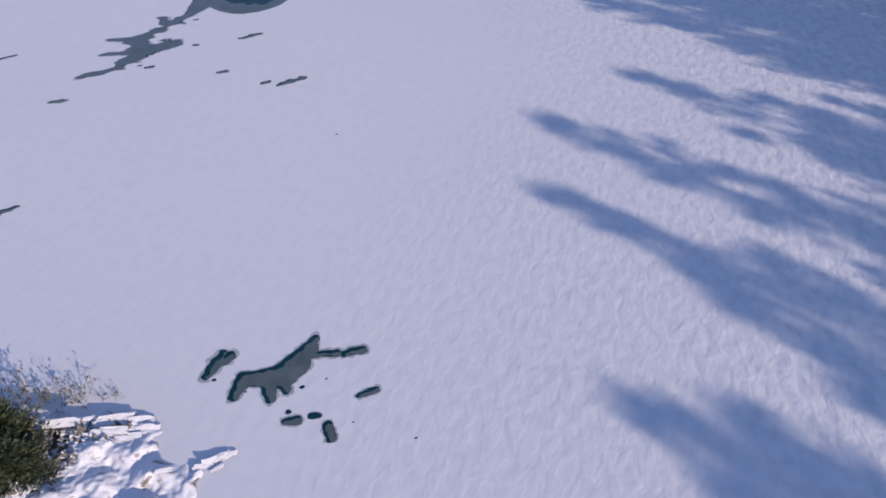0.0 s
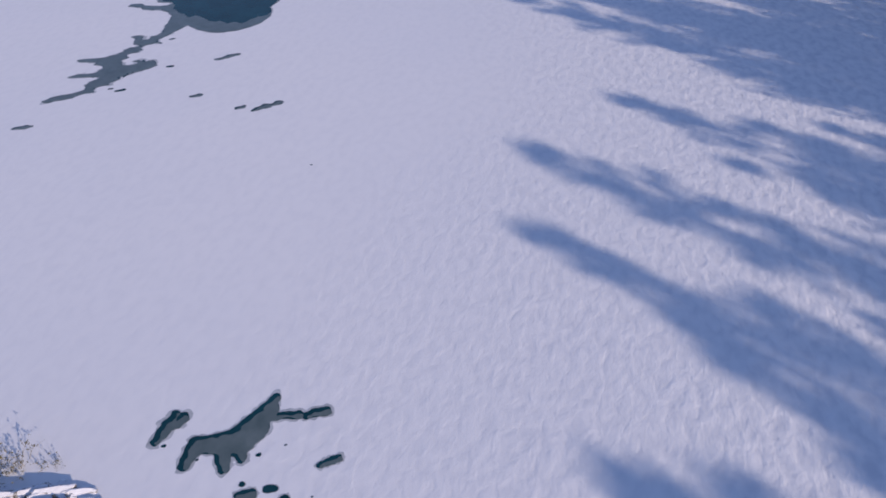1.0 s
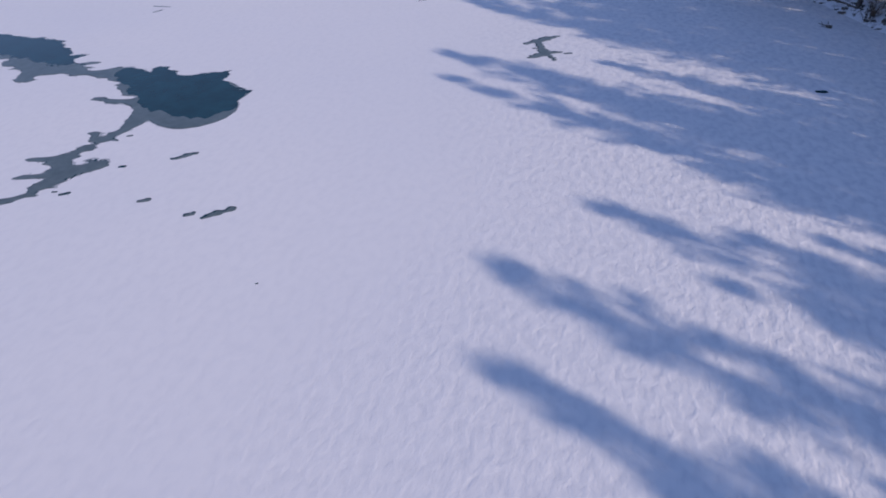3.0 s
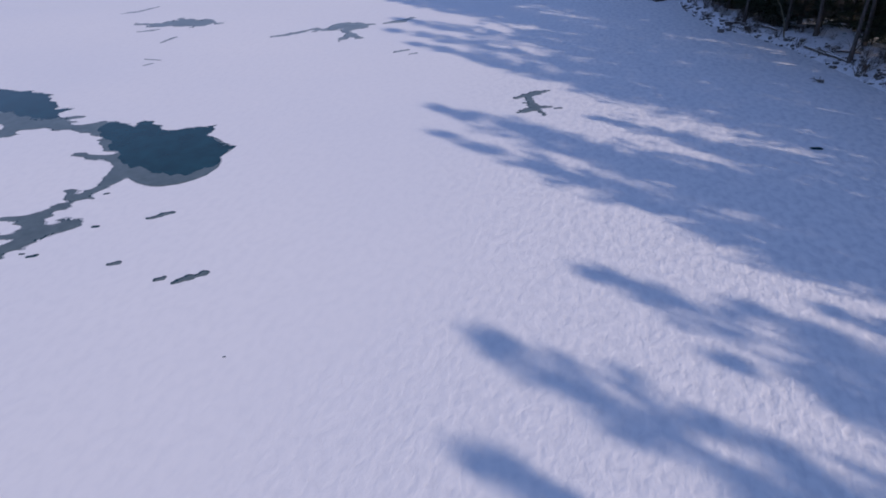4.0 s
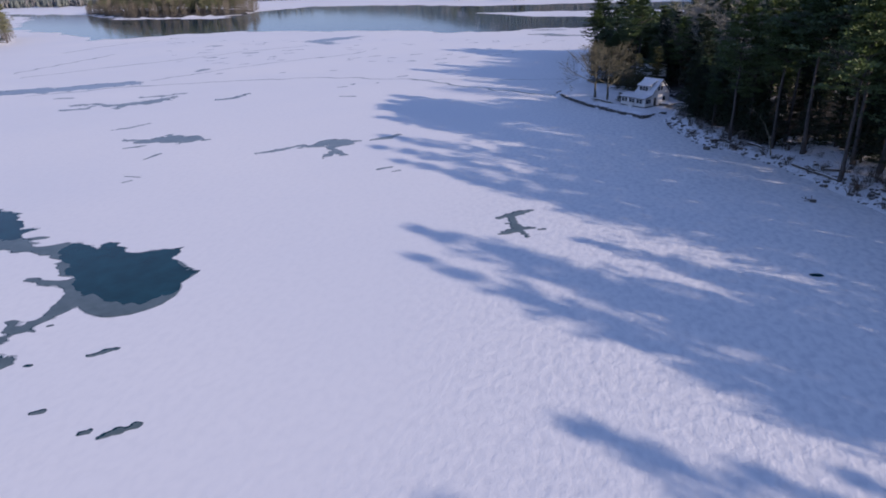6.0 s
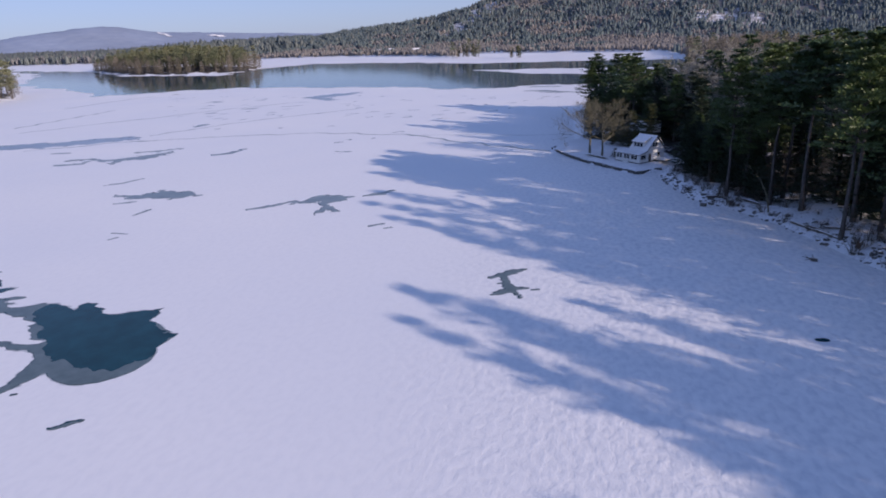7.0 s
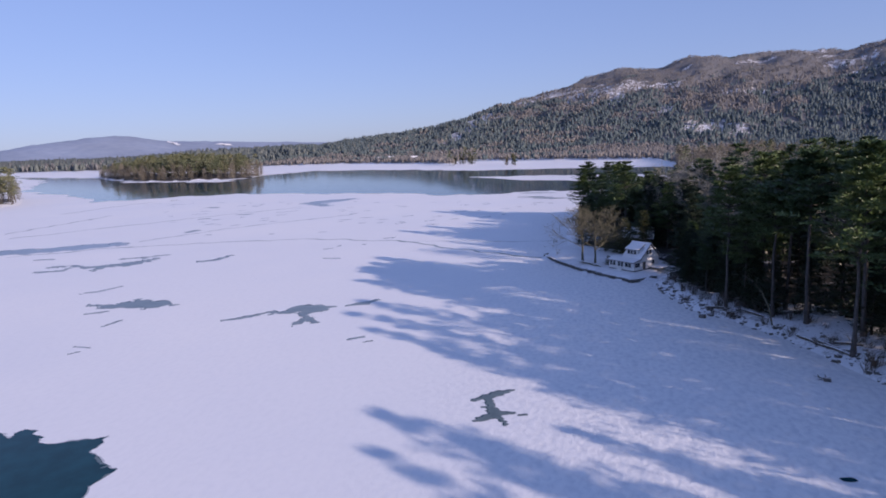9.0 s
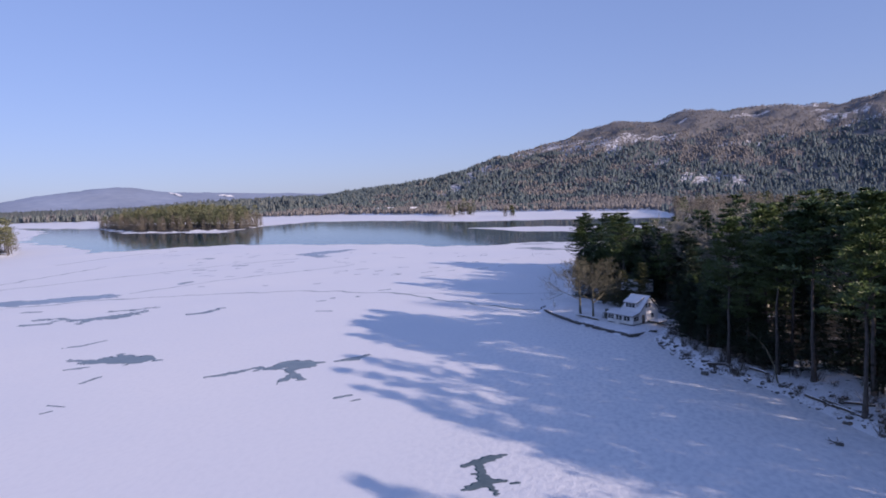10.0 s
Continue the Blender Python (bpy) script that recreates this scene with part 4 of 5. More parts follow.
# dark hemlocks that hide the bank's edge
for k in range(17):
    t = k / 16
    x, y = -53.5 + t * 21 + rng.uniform(-1, 1), 156.5 - t * 17.5 + rng.uniform(-1, 1.5)
    plant(rng.choice(hemlocks), x, y, rng.uniform(7, 13), 20.0, rng, 1.2, "hemlocks in the woods")
for x, y, h, sq in ((-117, 240, 19, 1.25), (-110, 246, 19.5, 1.3), (-104, 240, 18.5, 1.3), (-98, 232, 17, 1.3), (-112, 233, 13, 1.4), (-92, 215, 15, 1.3), (-86, 222, 17, 1.3)):
    plant(rng.choice(deep_pines), x, y, h, 25.0, rng, sq, "pines on the shore")
for x, y, h in ((-83, 205, 15), (-77, 200, 17), (-70, 192, 17), (-88, 197, 12), (-62, 185, 17), (-57, 176, 18), (-54, 168, 17), (-64, 196, 18)):
    plant(rng.choice(hemlocks), x, y, h, 20.0, rng, 1.15, "hemlocks in the woods")
for x, y, h in ((-52, 182, 21.5), (-46, 190, 22.5), (-40, 186, 22.5), (-36, 198, 24), (-50, 200, 23), (-28, 176, 22), (-56, 192, 21.5), (-66, 203, 22), (-61, 198, 23.5), (-58, 206, 23.5), (-69, 212, 21.5), (-54, 210, 24), (-63, 193, 22)):
    plant(rng.choice(canopy_trees), x, y, h, 17.0, rng, 1.2, "bare trees in the woods")
# low hemlocks in a belt behind the bank, and evergreens on the islets
# these hemlocks, mostly unseen, are added to keep the sun off the bank
for k in range(16):
    x, y = -26 + 3.1 * k + rng.uniform(-1.5, 1.5), 141 - 2.75 * k + rng.uniform(-2.5, 2.5)
    plant(rng.choice(hemlocks), x, y, rng.uniform(8, 12.5), 20.0, rng, 1.25, "hemlocks in the woods")
for x, y, h in ((-524, 678, 12), (-518, 680, 14), (-511, 677, 13), (-504, 681, 15), (-498, 679, 11), (-427, 653, 11), (-421, 656, 12), (-417, 654, 8)):
    plant(cedars[0], x, y, h, 12.0, rng, 1.3, "trees on the islets")
# by the house
plant(lawn_trees[0], -78.6, 164.6, 14.6, 17.0, rng, 1.1, "bare trees on the lawn")
plant(lawn_trees[1], -74.6, 163.0, 14.0, 17.0, rng, 1.1, "bare trees on the lawn")
plant(cedars[0], -70.8, 170.5, 10.0, 12.0, rng, 1.2, "cedars by the house")
plant(cedars[0], -67.5, 173.5, 11.5, 12.0, rng, 1.2, "cedars by the house")
plant(cedars[0], -71.2, 162.6, 2.2, 12.0, rng, 2.4, "cedars by the house")
# island and west shore
for poly, count, gap, tall, grp in ((ISLAND, 520, 7.0, 29, "trees on the island"), (WEST_SHORE, 90, 6.5, 24, "trees on the west shore"), (REEF, 7, 4.5, 21, "trees on the islets"), (REEF_B, 5, 3.5, 15, "trees on the islets")):
    done, near = 0, []
    xs, ys = [p[0] for p in poly], [p[1] for p in poly]
    for _ in range(4000):
        x, y = rng.uniform(max(min(xs), -970), max(xs)), rng.uniform(max(min(ys), 90), max(ys))
        if poly is WEST_SHORE and (x < -600 or y < 135):
            continue
        d = float(inside_by(np.array([x]), np.array([y]), poly)[0])
        if d < 1.2 or any((x - a) ** 2 + (y - b) ** 2 < gap * gap for a, b in near):
            continue
        near.append((x, y))
        bare = rng.random() < (0.4 if poly in (WEST_SHORE, REEF, REEF_B) else 0.95 if d < 7 else 0.6 if d < 14 else 0.14)
        if poly is ISLAND:
            tall = 25 if x > -850 else 18
        if bare:
            plant(rng.choice(isle_brush), x, y, tall * rng.uniform(0.35, 0.7), 16.0, rng, 1.1, grp)
        else:
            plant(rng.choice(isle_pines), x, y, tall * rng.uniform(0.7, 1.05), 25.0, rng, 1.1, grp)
        done += 1
        if done >= count:
            break


# pale hardwoods on the neck of land behind the point
near, tries = [], 0
while len(near) < 190 and tries < 6000:
    tries += 1
    x, y = rng.uniform(-235, -20), rng.uniform(345, 680)
    d = float(inside_by(np.array([x]), np.array([y]), FAR_SHORE)[0])
    if d < 3 or d > 90 or x > -10 - 0.06 * y or any((x - a) ** 2 + (y - b) ** 2 < 30 for a, b in near):
        continue
    near.append((x, y))
    if rng.random() < 0.8:
        plant(rng.choice(isle_brush), x, y, rng.uniform(12, 18), 16.0, rng, 1.1, "trees on the neck of land")
    else:
        plant(rng.choice(isle_pines), x, y, rng.uniform(13, 20), 25.0, rng, 1.1, "trees on the neck of land")


# far woods on the hills, past counting
def far_woods(name, label, count, conifers, mat, size, seed, where):
    r = np.random.RandomState(seed)
    x, y = where(r, count)
    n0 = len(x)
    d = inside_by(x, y, FAR_SHORE)
    z = land_height(x, y)
    belt = np.clip((z - 1) / 12, 0, 1) * (1 - np.clip((z - 92) / 34, 0, 1))
    share = 0.30 * wave(x, y, 300, 21) + 0.5 * wave(x, y, 110, 22) + 0.78 * belt - 0.5 + 0.5 * (x < -1000) + 0.5 * np.clip((x + 290) / 90, 0, 1) * (z < 150)
    share = share - 0.9 * np.exp(-((x + 390) / 75) ** 2 - ((y - 1290) / 60) ** 2) + 0.9 * np.exp(-((x + 421) / 40) ** 2 - ((y - 1451) / 30) ** 2)
    keep = (d > 3) & ((share > r.uniform(-0.09, 0.13, len(x))) == conifers)
    for bx, by, bl, bd in BALDS:
        a, c = ((x - bx) * 0.95 + (y - by) * 0.31) / bl, ((y - by) * 0.95 - (x - bx) * 0.31) / bd
        keep &= (a * a + c * c + 0.75 * wave(x, y, 28, 77) > 1) | (r.uniform(0, 1, n0) < 0.33)
    x, y, z = x[keep], y[keep], z[keep]
    n = len(x)
    sides = 5
    rings = [(0.08, 1.0), (0.55, 0.75)] if conifers else [(0.04, 0.4), (0.58, 0.85)]
    nv = sides * len(rings) + 1
    V = np.zeros((n, nv, 3))
    h = size * r.uniform(0.55, 1.25, n) * (1 - 0.55 * np.clip((z - 100) / 70, 0, 1))
    w = h * (0.24 if conifers else 0.25) * r.uniform(0.8, 1.25, n)
    for i, (q, rad) in enumerate(rings):
        for k in range(sides):
            a = 2 * math.pi * (k + 0.5 * (i % 2)) / sides
            jit = r.uniform(0.6, 1.35, n)
            V[:, i * sides + k] = np.stack([x + math.cos(a) * rad * w * jit, y + math.sin(a) * rad * w * jit, z + h * (q + r.uniform(-0.07, 0.07, n))], 1)
    V[:, -1] = np.stack([x, y, z + h], 1)
    faces = []
    for i in range(len(rings) - 1):
        for k in range(sides):
            j = (k + 1) % sides
            faces += [(i * sides + k, i * sides + j, (i + 1) * sides + j), (i * sides + k, (i + 1) * sides + j, (i + 1) * sides + k)]
    faces += [((len(rings) - 1) * sides + k, (len(rings) - 1) * sides + (k + 1) % sides, nv - 1) for k in range(sides)]
    F = (np.array(faces)[None] + (np.arange(n) * nv)[:, None, None]).reshape(-1, 3)
    return tagged(new(name, raw(name, V.reshape(-1, 3), F, mat, True)), label, "woods", kind="stuff")


def on_mountain(r, n):
    x, y = r.uniform(-1500, 60, n), r.uniform(600, 1800, n)
    ahead = y < np.interp(x, [p[0] for p in RIDGE], [p[1] for p in RIDGE]) + 60
    return x[ahead], y[ahead]


def on_plain(r, n):
    return r.uniform(-2500, -600, n), r.uniform(480, 1900, n)


def on_west(r, n):
    return r.uniform(-2500, -1020, n), r.uniform(480, 860, n)


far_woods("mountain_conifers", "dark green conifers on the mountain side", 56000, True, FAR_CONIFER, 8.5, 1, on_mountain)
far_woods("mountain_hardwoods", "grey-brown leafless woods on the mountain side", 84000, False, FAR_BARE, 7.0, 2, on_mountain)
far_woods("plain_conifers", "dark conifer woods beyond the lake", 20000, True, HAZE_TINTED_CONIFER, 10, 3, on_plain)
far_woods("shore_conifers", "conifer woods along the far shore", 6000, True, HAZE_TINTED_CONIFER, 17, 5, on_west)
far_woods("shore_hardwoods", "leafless woods along the far shore", 6000, False, HAZE_TINTED_BARE, 15, 6, on_west)
far_woods("plain_hardwoods", "leafless woods beyond the lake", 20000, False, HAZE_TINTED_BARE, 8, 4, on_plain)


# ---- the white house on the point ----
def slab(points, thick, name, mat):
    """A slab: a flat outline given in space, thickened downwards."""
    bm = bmesh.new()
    top = [bm.verts.new(p) for p in points]
    low = [bm.verts.new((p[0], p[1], p[2] - thick)) for p in points]
    bm.faces.new(top)
    bm.faces.new(low[::-1])
    n = len(points)
    for i in range(n):
        bm.faces.new((top[i], low[i], low[(i + 1) % n], top[(i + 1) % n]))
    bmesh.ops.recalc_face_normals(bm, faces=bm.faces[:])
    return of(bm, name, mat)


def prism(outline, axis, a, b, name, mat):
    """An outline in (along, up) drawn from a to b along x or y."""
    bm = bmesh.new()
    at = (lambda u, z, k: (k, u, z)) if axis == "x" else (lambda u, z, k: (u, k, z))
    p, q = [bm.verts.new(at(u, z, a)) for u, z in outline], [bm.verts.new(at(u, z, b)) for u, z in outline]
    bm.faces.new(p)
    bm.faces.new(q[::-1])
    n = len(outline)
    for i in range(n):
        bm.faces.new((p[i], q[i], q[(i + 1) % n], p[(i + 1) % n]))
    bmesh.ops.recalc_face_normals(bm, faces=bm.faces[:])
    return of(bm, name, mat)


def window(parent, x, y, z, w, h, facing):
    """A sash window on a wall that faces -y ('front') or +x ('side')."""
    top = part("window", bevelled([(x, y - 0.02, z, w, 0.06, h)] if facing == "front" else [(x + 0.02, y, z, 0.06, w, h)], "window", GLASS, 0), parent, "dark glazed window")
    t = 0.08
    if facing == "front":
        bars = [(x - w / 2, y - 0.05, z, t, 0.08, h + t), (x + w / 2, y - 0.05, z, t, 0.08, h + t), (x, y - 0.05, z + h / 2, w, 0.08, t), (x, y - 0.06, z - h / 2, w + 0.2, 0.12, t), (x, y - 0.04, z, w, 0.07, 0.06)]
    else:
        bars = [(x + 0.05, y - w / 2, z, 0.08, t, h + t), (x + 0.05, y + w / 2, z, 0.08, t, h + t), (x + 0.05, y, z + h / 2, 0.08, w, t), (x + 0.06, y, z - h / 2, 0.12, w + 0.2, t), (x + 0.04, y, z, 0.07, w, 0.06)]
    part("window_frame", bevelled(bars, "window_frame", WHITE_PAINT, 0.01), top, "white painted frame")
    return top


def lake_house():
    top = tagged(new("house"), "white clapboard lake house with a snowy gable roof and glazed porch", "house")
    w, front, back, eave, ridge, mid = 7.0, 2.3, 8.6, 3.3, 7.0, 5.5
    part("wall", prism([(front, 0), (back, 0), (back, eave), (mid, ridge - 0.15), (front, eave)], "x", 2.3, w, "wall", WHITE_PAINT), top)
    part("foundation", bevelled([(w / 2, back / 2, -0.1, w + 0.1, back + 0.1, 0.7)], "foundation", STONE, 0.03), top, "grey stone footing")
    for name, pts in (("roof", [(2.0, front - 0.4, eave - 0.22), (w + 0.4, front - 0.4, eave - 0.22), (w + 0.4, mid, ridge), (2.0, mid, ridge)]),
                      ("roof", [(2.0, back + 0.4, eave - 0.22), (2.0, mid, ridge), (w + 0.4, mid, ridge), (w + 0.4, back + 0.4, eave - 0.22)])):
        r = part(name, slab(pts, 0.14, name, SHINGLE), top, "dark shingled roof")
        part("snow_cover", slab([(x + (0.06 if x < 3 else -0.06), y, z + 0.16) for x, y, z in pts], 0.15, "snow_cover", ROOF_SNOW), r, "snow lying on the roof")
    # dormer to the lake
    part("dormer", prism([(2.75, eave), (2.75, 5.35), (mid, 6.6), (mid, eave)], "x", 2.7, 5.9, "dormer", WHITE_PAINT), top)
    d = part("dormer_roof", slab([(2.4, 2.4, 5.38), (6.2, 2.4, 5.38), (6.2, mid + 0.1, 6.95), (2.4, mid + 0.1, 6.95)], 0.14, "dormer_roof", SHINGLE), top, "dark shingled roof")
    part("snow_cover", slab([(2.45, 2.42, 5.56), (6.15, 2.42, 5.56), (6.15, mid + 0.1, 7.13), (2.45, mid + 0.1, 7.13)], 0.17, "snow_cover", ROOF_SNOW), d, "snow lying on the roof")
    for x in (3.4, 4.25, 5.1):
        window(top, x, 2.75, 4.55, 0.8, 1.2, "front")
    # glazed porch along the front
    part("porch", bevelled([(w / 2, front / 2, 1.25, w, front, 2.5)], "porch", WHITE_PAINT, 0.03), top)
    p = part("porch_roof", slab([(-0.3, -0.4, 2.5), (w + 0.3, -0.4, 2.5), (w + 0.3, front + 0.1, 3.2), (-0.3, front + 0.1, 3.2)], 0.14, "porch_roof", SHINGLE), top, "dark shingled roof")
    part("snow_cover", slab([(-0.25, -0.36, 2.66), (w + 0.25, -0.36, 2.66), (w + 0.25, front + 0.05, 3.36), (-0.25, front + 0.05, 3.36)], 0.15, "snow_cover", ROOF_SNOW), p, "snow lying on the roof")
    for x in (0.7, 1.5, 2.9, 3.7, 5.0, 5.9):
        window(top, x, 0.0, 1.65, 0.86, 1.15, "front")
    window(top, w, 1.15, 1.65, 1.8, 1.15, "side")
    window(top, w, 4.6, 4.7, 0.8, 1.2, "side")
    window(top, w, 5.6, 4.7, 0.8, 1.2, "side")
    window(top, w, 6.6, 1.75, 1.0, 1.2, "side")
    door = part("door", bevelled([(w + 0.03, 3.5, 1.25, 0.08, 0.95, 2.1)], "door", DARK_WOOD, 0.01), top, "dark wooden door")
    part("door_frame", bevelled([(w + 0.05, 2.95, 1.25, 0.1, 0.1, 2.2), (w + 0.05, 4.05, 1.25, 0.1, 0.1, 2.2), (w + 0.05, 3.5, 2.38, 0.1, 1.2, 0.1)], "door_frame", WHITE_PAINT, 0.01), door, "white door frame")
    for k in range(3):
        part("front_step", bevelled([(3.3, -0.25 - 0.3 * k, 0.42 - 0.19 * k, 1.5, 0.32, 0.2)], "front_step", WHITE_PAINT, 0.015), top)
    for x in (2.5, 4.1):
        part("handrail", bevelled([(x, -0.45, 1.05, 0.07, 0.9, 0.07), (x, -0.08, 0.6, 0.07, 0.07, 0.9), (x, -0.85, 0.6, 0.07, 0.07, 0.9)], "handrail", WHITE_PAINT, 0.01), top)
    # side deck with a white rail under snow
    part("side_deck", bevelled([(w + 1.6, 6.4, 0.55, 3.0, 3.0, 0.2)], "side_deck", DARK_WOOD, 0.02), top, "weathered deck")
    part("deck_snow", bevelled([(w + 1.6, 6.4, 0.72, 2.9, 2.9, 0.16)], "deck_snow", ROOF_SNOW, 0.05), top, "snow on the deck")
    for k in range(5):
        part("rail_post", bevelled([(w + 0.2 + 0.7 * k, 4.95, 1.05, 0.09, 0.09, 1.1)], "rail_post", WHITE_PAINT, 0.01), top)
    part("deck_rail", bevelled([(w + 1.6, 4.95, 1.6, 3.0, 0.1, 0.08)], "deck_rail", WHITE_PAINT, 0.01), top)
    top.matrix_basis = pose(-69.4, 159.3, 1.15, 0, 0, -16.3) @ Matrix.Diagonal((0.96, 0.96, 0.8, 1))
    return top


def cabin(x, y, z, turn, w, d, eave, ridge, name, label, wall_mat):
    top = tagged(new(name), label, name.split("_")[-1])
    part("wall", prism([(0, -0.5), (d, -0.5), (d, eave), (d / 2, ridge), (0, eave)], "x", 0, w, "wall", wall_mat), top)
    for pts in ([(-0.3, -0.4, eave - 0.2), (w + 0.3, -0.4, eave - 0.2), (w + 0.3, d / 2, ridge + 0.1), (-0.3, d / 2, ridge + 0.1)], [(-0.3, d + 0.4, eave - 0.2), (-0.3, d / 2, ridge + 0.1), (w + 0.3, d / 2, ridge + 0.1), (w + 0.3, d + 0.4, eave - 0.2)]):
        r = part("roof", slab(pts, 0.15, "roof", SHINGLE), top, "dark shingled roof")
        part("snow_cover", slab([(a, b, c + 0.2) for a, b, c in pts], 0.19, "snow_cover", ROOF_SNOW), r, "snow lying on the roof")
    window(top, w * 0.3, 0, eave * 0.55, 0.8, 1.0, "front")
    window(top, w * 0.7, 0, eave * 0.55, 0.8, 1.0, "front")
    window(top, w, d * 0.5, eave * 0.6, 0.8, 1.0, "side")
    top.matrix_basis = pose(x, y, z, 0, 0, turn)
    return top


lake_house()
cabin(-76, 182, 1.3, 20, 7.0, 5.5, 3.0, 5.2, "back_cabin", "dark cabin with a snow-covered roof behind the white house", DARK_WOOD)
cabin(-78.5, 207, 3.4, -35, 6.0, 4.5, 2.6, 4.6, "wooden_shed", "dark wooden shed with a snowy roof among the trees", DARK_WOOD)
for x, y, turn in ((-790, 792, 30), (-768, 800, 20), (-700, 786, 40)):
    cabin(x, y, float(land_height(np.array([x]), np.array([y]))[0]), turn, 11, 8, 4.5, 7.5, "white_cottage", "small white cottage on the far shore", WHITE_PAINT)

# lawn edge: a dry stone wall
wall = tagged(new("retaining_wall"), "low dark stone wall along the snowy lawn's edge", "stone wall")
rng = random.Random(3)


def rock_mesh(seed, sx, sy, sz, mat, cuts=2, rough=0.22, blocky=0.8):
    bm = bmesh.new()
    bmesh.ops.create_icosphere(bm, subdivisions=cuts, radius=1.0)
    for v in bm.verts:
        p = v.co * 1.3 + Vector((seed * 7.1, seed * 3.3, 0))
        v.co *= 1 + rough * noise.noise(p) + rough * 0.6 * noise.noise(p * 2.7)
        v.co = Vector((max(-blocky, min(blocky, v.co.x)) * sx, max(-blocky, min(blocky, v.co.y)) * sy, max(-0.7, min(0.62, v.co.z)) * sz))
    return of(bm, "rock", mat)


blocks = [rock_mesh(k, 0.62, 0.42, 0.62, WALL_STONE, 2, 0.25) for k in range(5)]
lawn_edge = [(-92.5, 172.0), (-91.5, 169.0), (-84, 163.4), (-76, 158.4), (-68, 155.0), (-61.2, 152.4), (-58.4, 158.6)]
for (ax, ay), (bx, by) in zip(lawn_edge, lawn_edge[1:]):
    n = max(1, int(math.hypot(bx - ax, by - ay) / 0.85))
    for k in range(n):
        t = (k + 0.5) / n
        ob = part("stone", rng.choice(blocks), wall)
        ob.matrix_basis = pose(ax + t * (bx - ax) + rng.uniform(-0.1, 0.1), ay + t * (by - ay) + rng.uniform(-0.1, 0.1), 0.34 + rng.uniform(-0.08, 0.08), rng.uniform(-5, 5), rng.uniform(-5, 5), math.degrees(math.atan2(by - ay, bx - ax)) + rng.uniform(-8, 8))

# ---- the wooded bank ----
stones = [rock_mesh(20 + k, 1.0, 0.75, 0.6, SHORE_ROCK, 2, 0.55, 1.2) for k in range(6)]
bank = [(-56.5, 152), (-50, 144), (-44, 137.5), (-36, 134), (-28, 129), (-17, 118.5), (-6, 108.5)]
for (ax, ay), (bx, by) in zip(bank, bank[1:]):
    n = int(math.hypot(bx - ax, by - ay) * 4.2)
    for k in range(n):
        t, off = rng.random(), rng.uniform(-0.3, 4.6 if ax > -30 else 2.8)
        nx, ny = by - ay, ax - bx
        ln = math.hypot(nx, ny)
        x, y = ax + t * (bx - ax) - nx / ln * off, ay + t * (by - ay) - ny / ln * off
        if float(inside_by(np.array([x]), np.array([y]), POINT)[0]) < -0.6:
            x, y = 2 * (ax + t * (bx - ax)) - x, 2 * (ay + t * (by - ay)) - y
        z = max(float(land_height(np.array([x]), np.array([y]))[0]), 0)
        s = rng.choice((0.1, 0.14, 0.2, 0.28, 0.42)) * rng.uniform(0.8, 1.3)
        ob = new("shore_rock", rng.choice(stones))
        ob.matrix_basis = Matrix.Translation((x, y, z + 0.06 * s)) @ pose(0, 0, 0, rng.uniform(-12, 12), rng.uniform(-12, 12), rng.uniform(0, 360)) @ Matrix.Diagonal((s * rng.uniform(0.8, 1.2), s, s * rng.uniform(1.0, 1.7), 1))
        tagged(ob, "dark shore stone capped with snow", "rock", "stones along the bank")


def shrub(name, label, seed, h, stems, mat, leaf=None):
    """A thicket of thin stems, with dry leaves if there are any."""
    r = np.random.RandomState(seed)
    top = tagged(new(name), label, "shrub")
    pieces, tips = [], []
    for k in range(stems):
        a, lean = r.uniform(0, 6.28), r.uniform(0.15, 0.9)
        foot = r.normal(0, 0.18 * h, 3) * (1, 1, 0)
        end = foot + np.array([math.cos(a) * lean * h, math.sin(a) * lean * h, h * r.uniform(0.55, 1.0)])
        midp = foot * 0.4 + end * 0.6 + (0, 0, 0.1 * h)
        pieces.append(tube([foot - (0, 0, 0.1), midp, end], [0.018 * h, 0.012 * h, 0.005 * h], 3))
        for _ in range(3):
            q = midp + (end - midp) * r.uniform(0, 1)
            e2 = q + r.normal(0, 0.22 * h, 3) + (0, 0, 0.15 * h)
            pieces.append(tube([q, e2], [0.007 * h, 0.003 * h], 3))
            tips += [e2, (q + e2) / 2, end]
    tagged(part("thicket", raw("thicket", *joined(pieces), mat), top), kind="stuff")
    if leaf:
        c = np.repeat(np.array(tips), 2, 0) + r.normal(0, 0.05 * h, (len(tips) * 2, 3))
        w = unit(r.normal(0, 1, c.shape))
        tagged(part("foliage", raw("foliage", *rhombi(c, w, unit(np.cross(w, r.normal(0, 1, c.shape))), np.full(len(c), 0.11 * h), np.full(len(c), 0.05 * h)), leaf), top), kind="stuff")
    return top


thickets = [shrub("bank_shrub", "leafless brown shrub on the snowy bank", 5 + k, 1.6, 26, DARK_WOOD) for k in range(2)]
first = set()


def set_down(proto, x, y, z, scale, turn, group=""):
    m = Matrix.Translation((x, y, z)) @ pose(0, 0, 0, 0, 0, turn) @ Matrix.Diagonal((scale, scale, scale, 1))
    if proto.name in first:
        ob = copy_thing(proto, m)
        ob.matrix_basis = m
    else:
        first.add(proto.name)
        proto.matrix_basis = m
        ob = proto
    return tagged(ob, group=group)


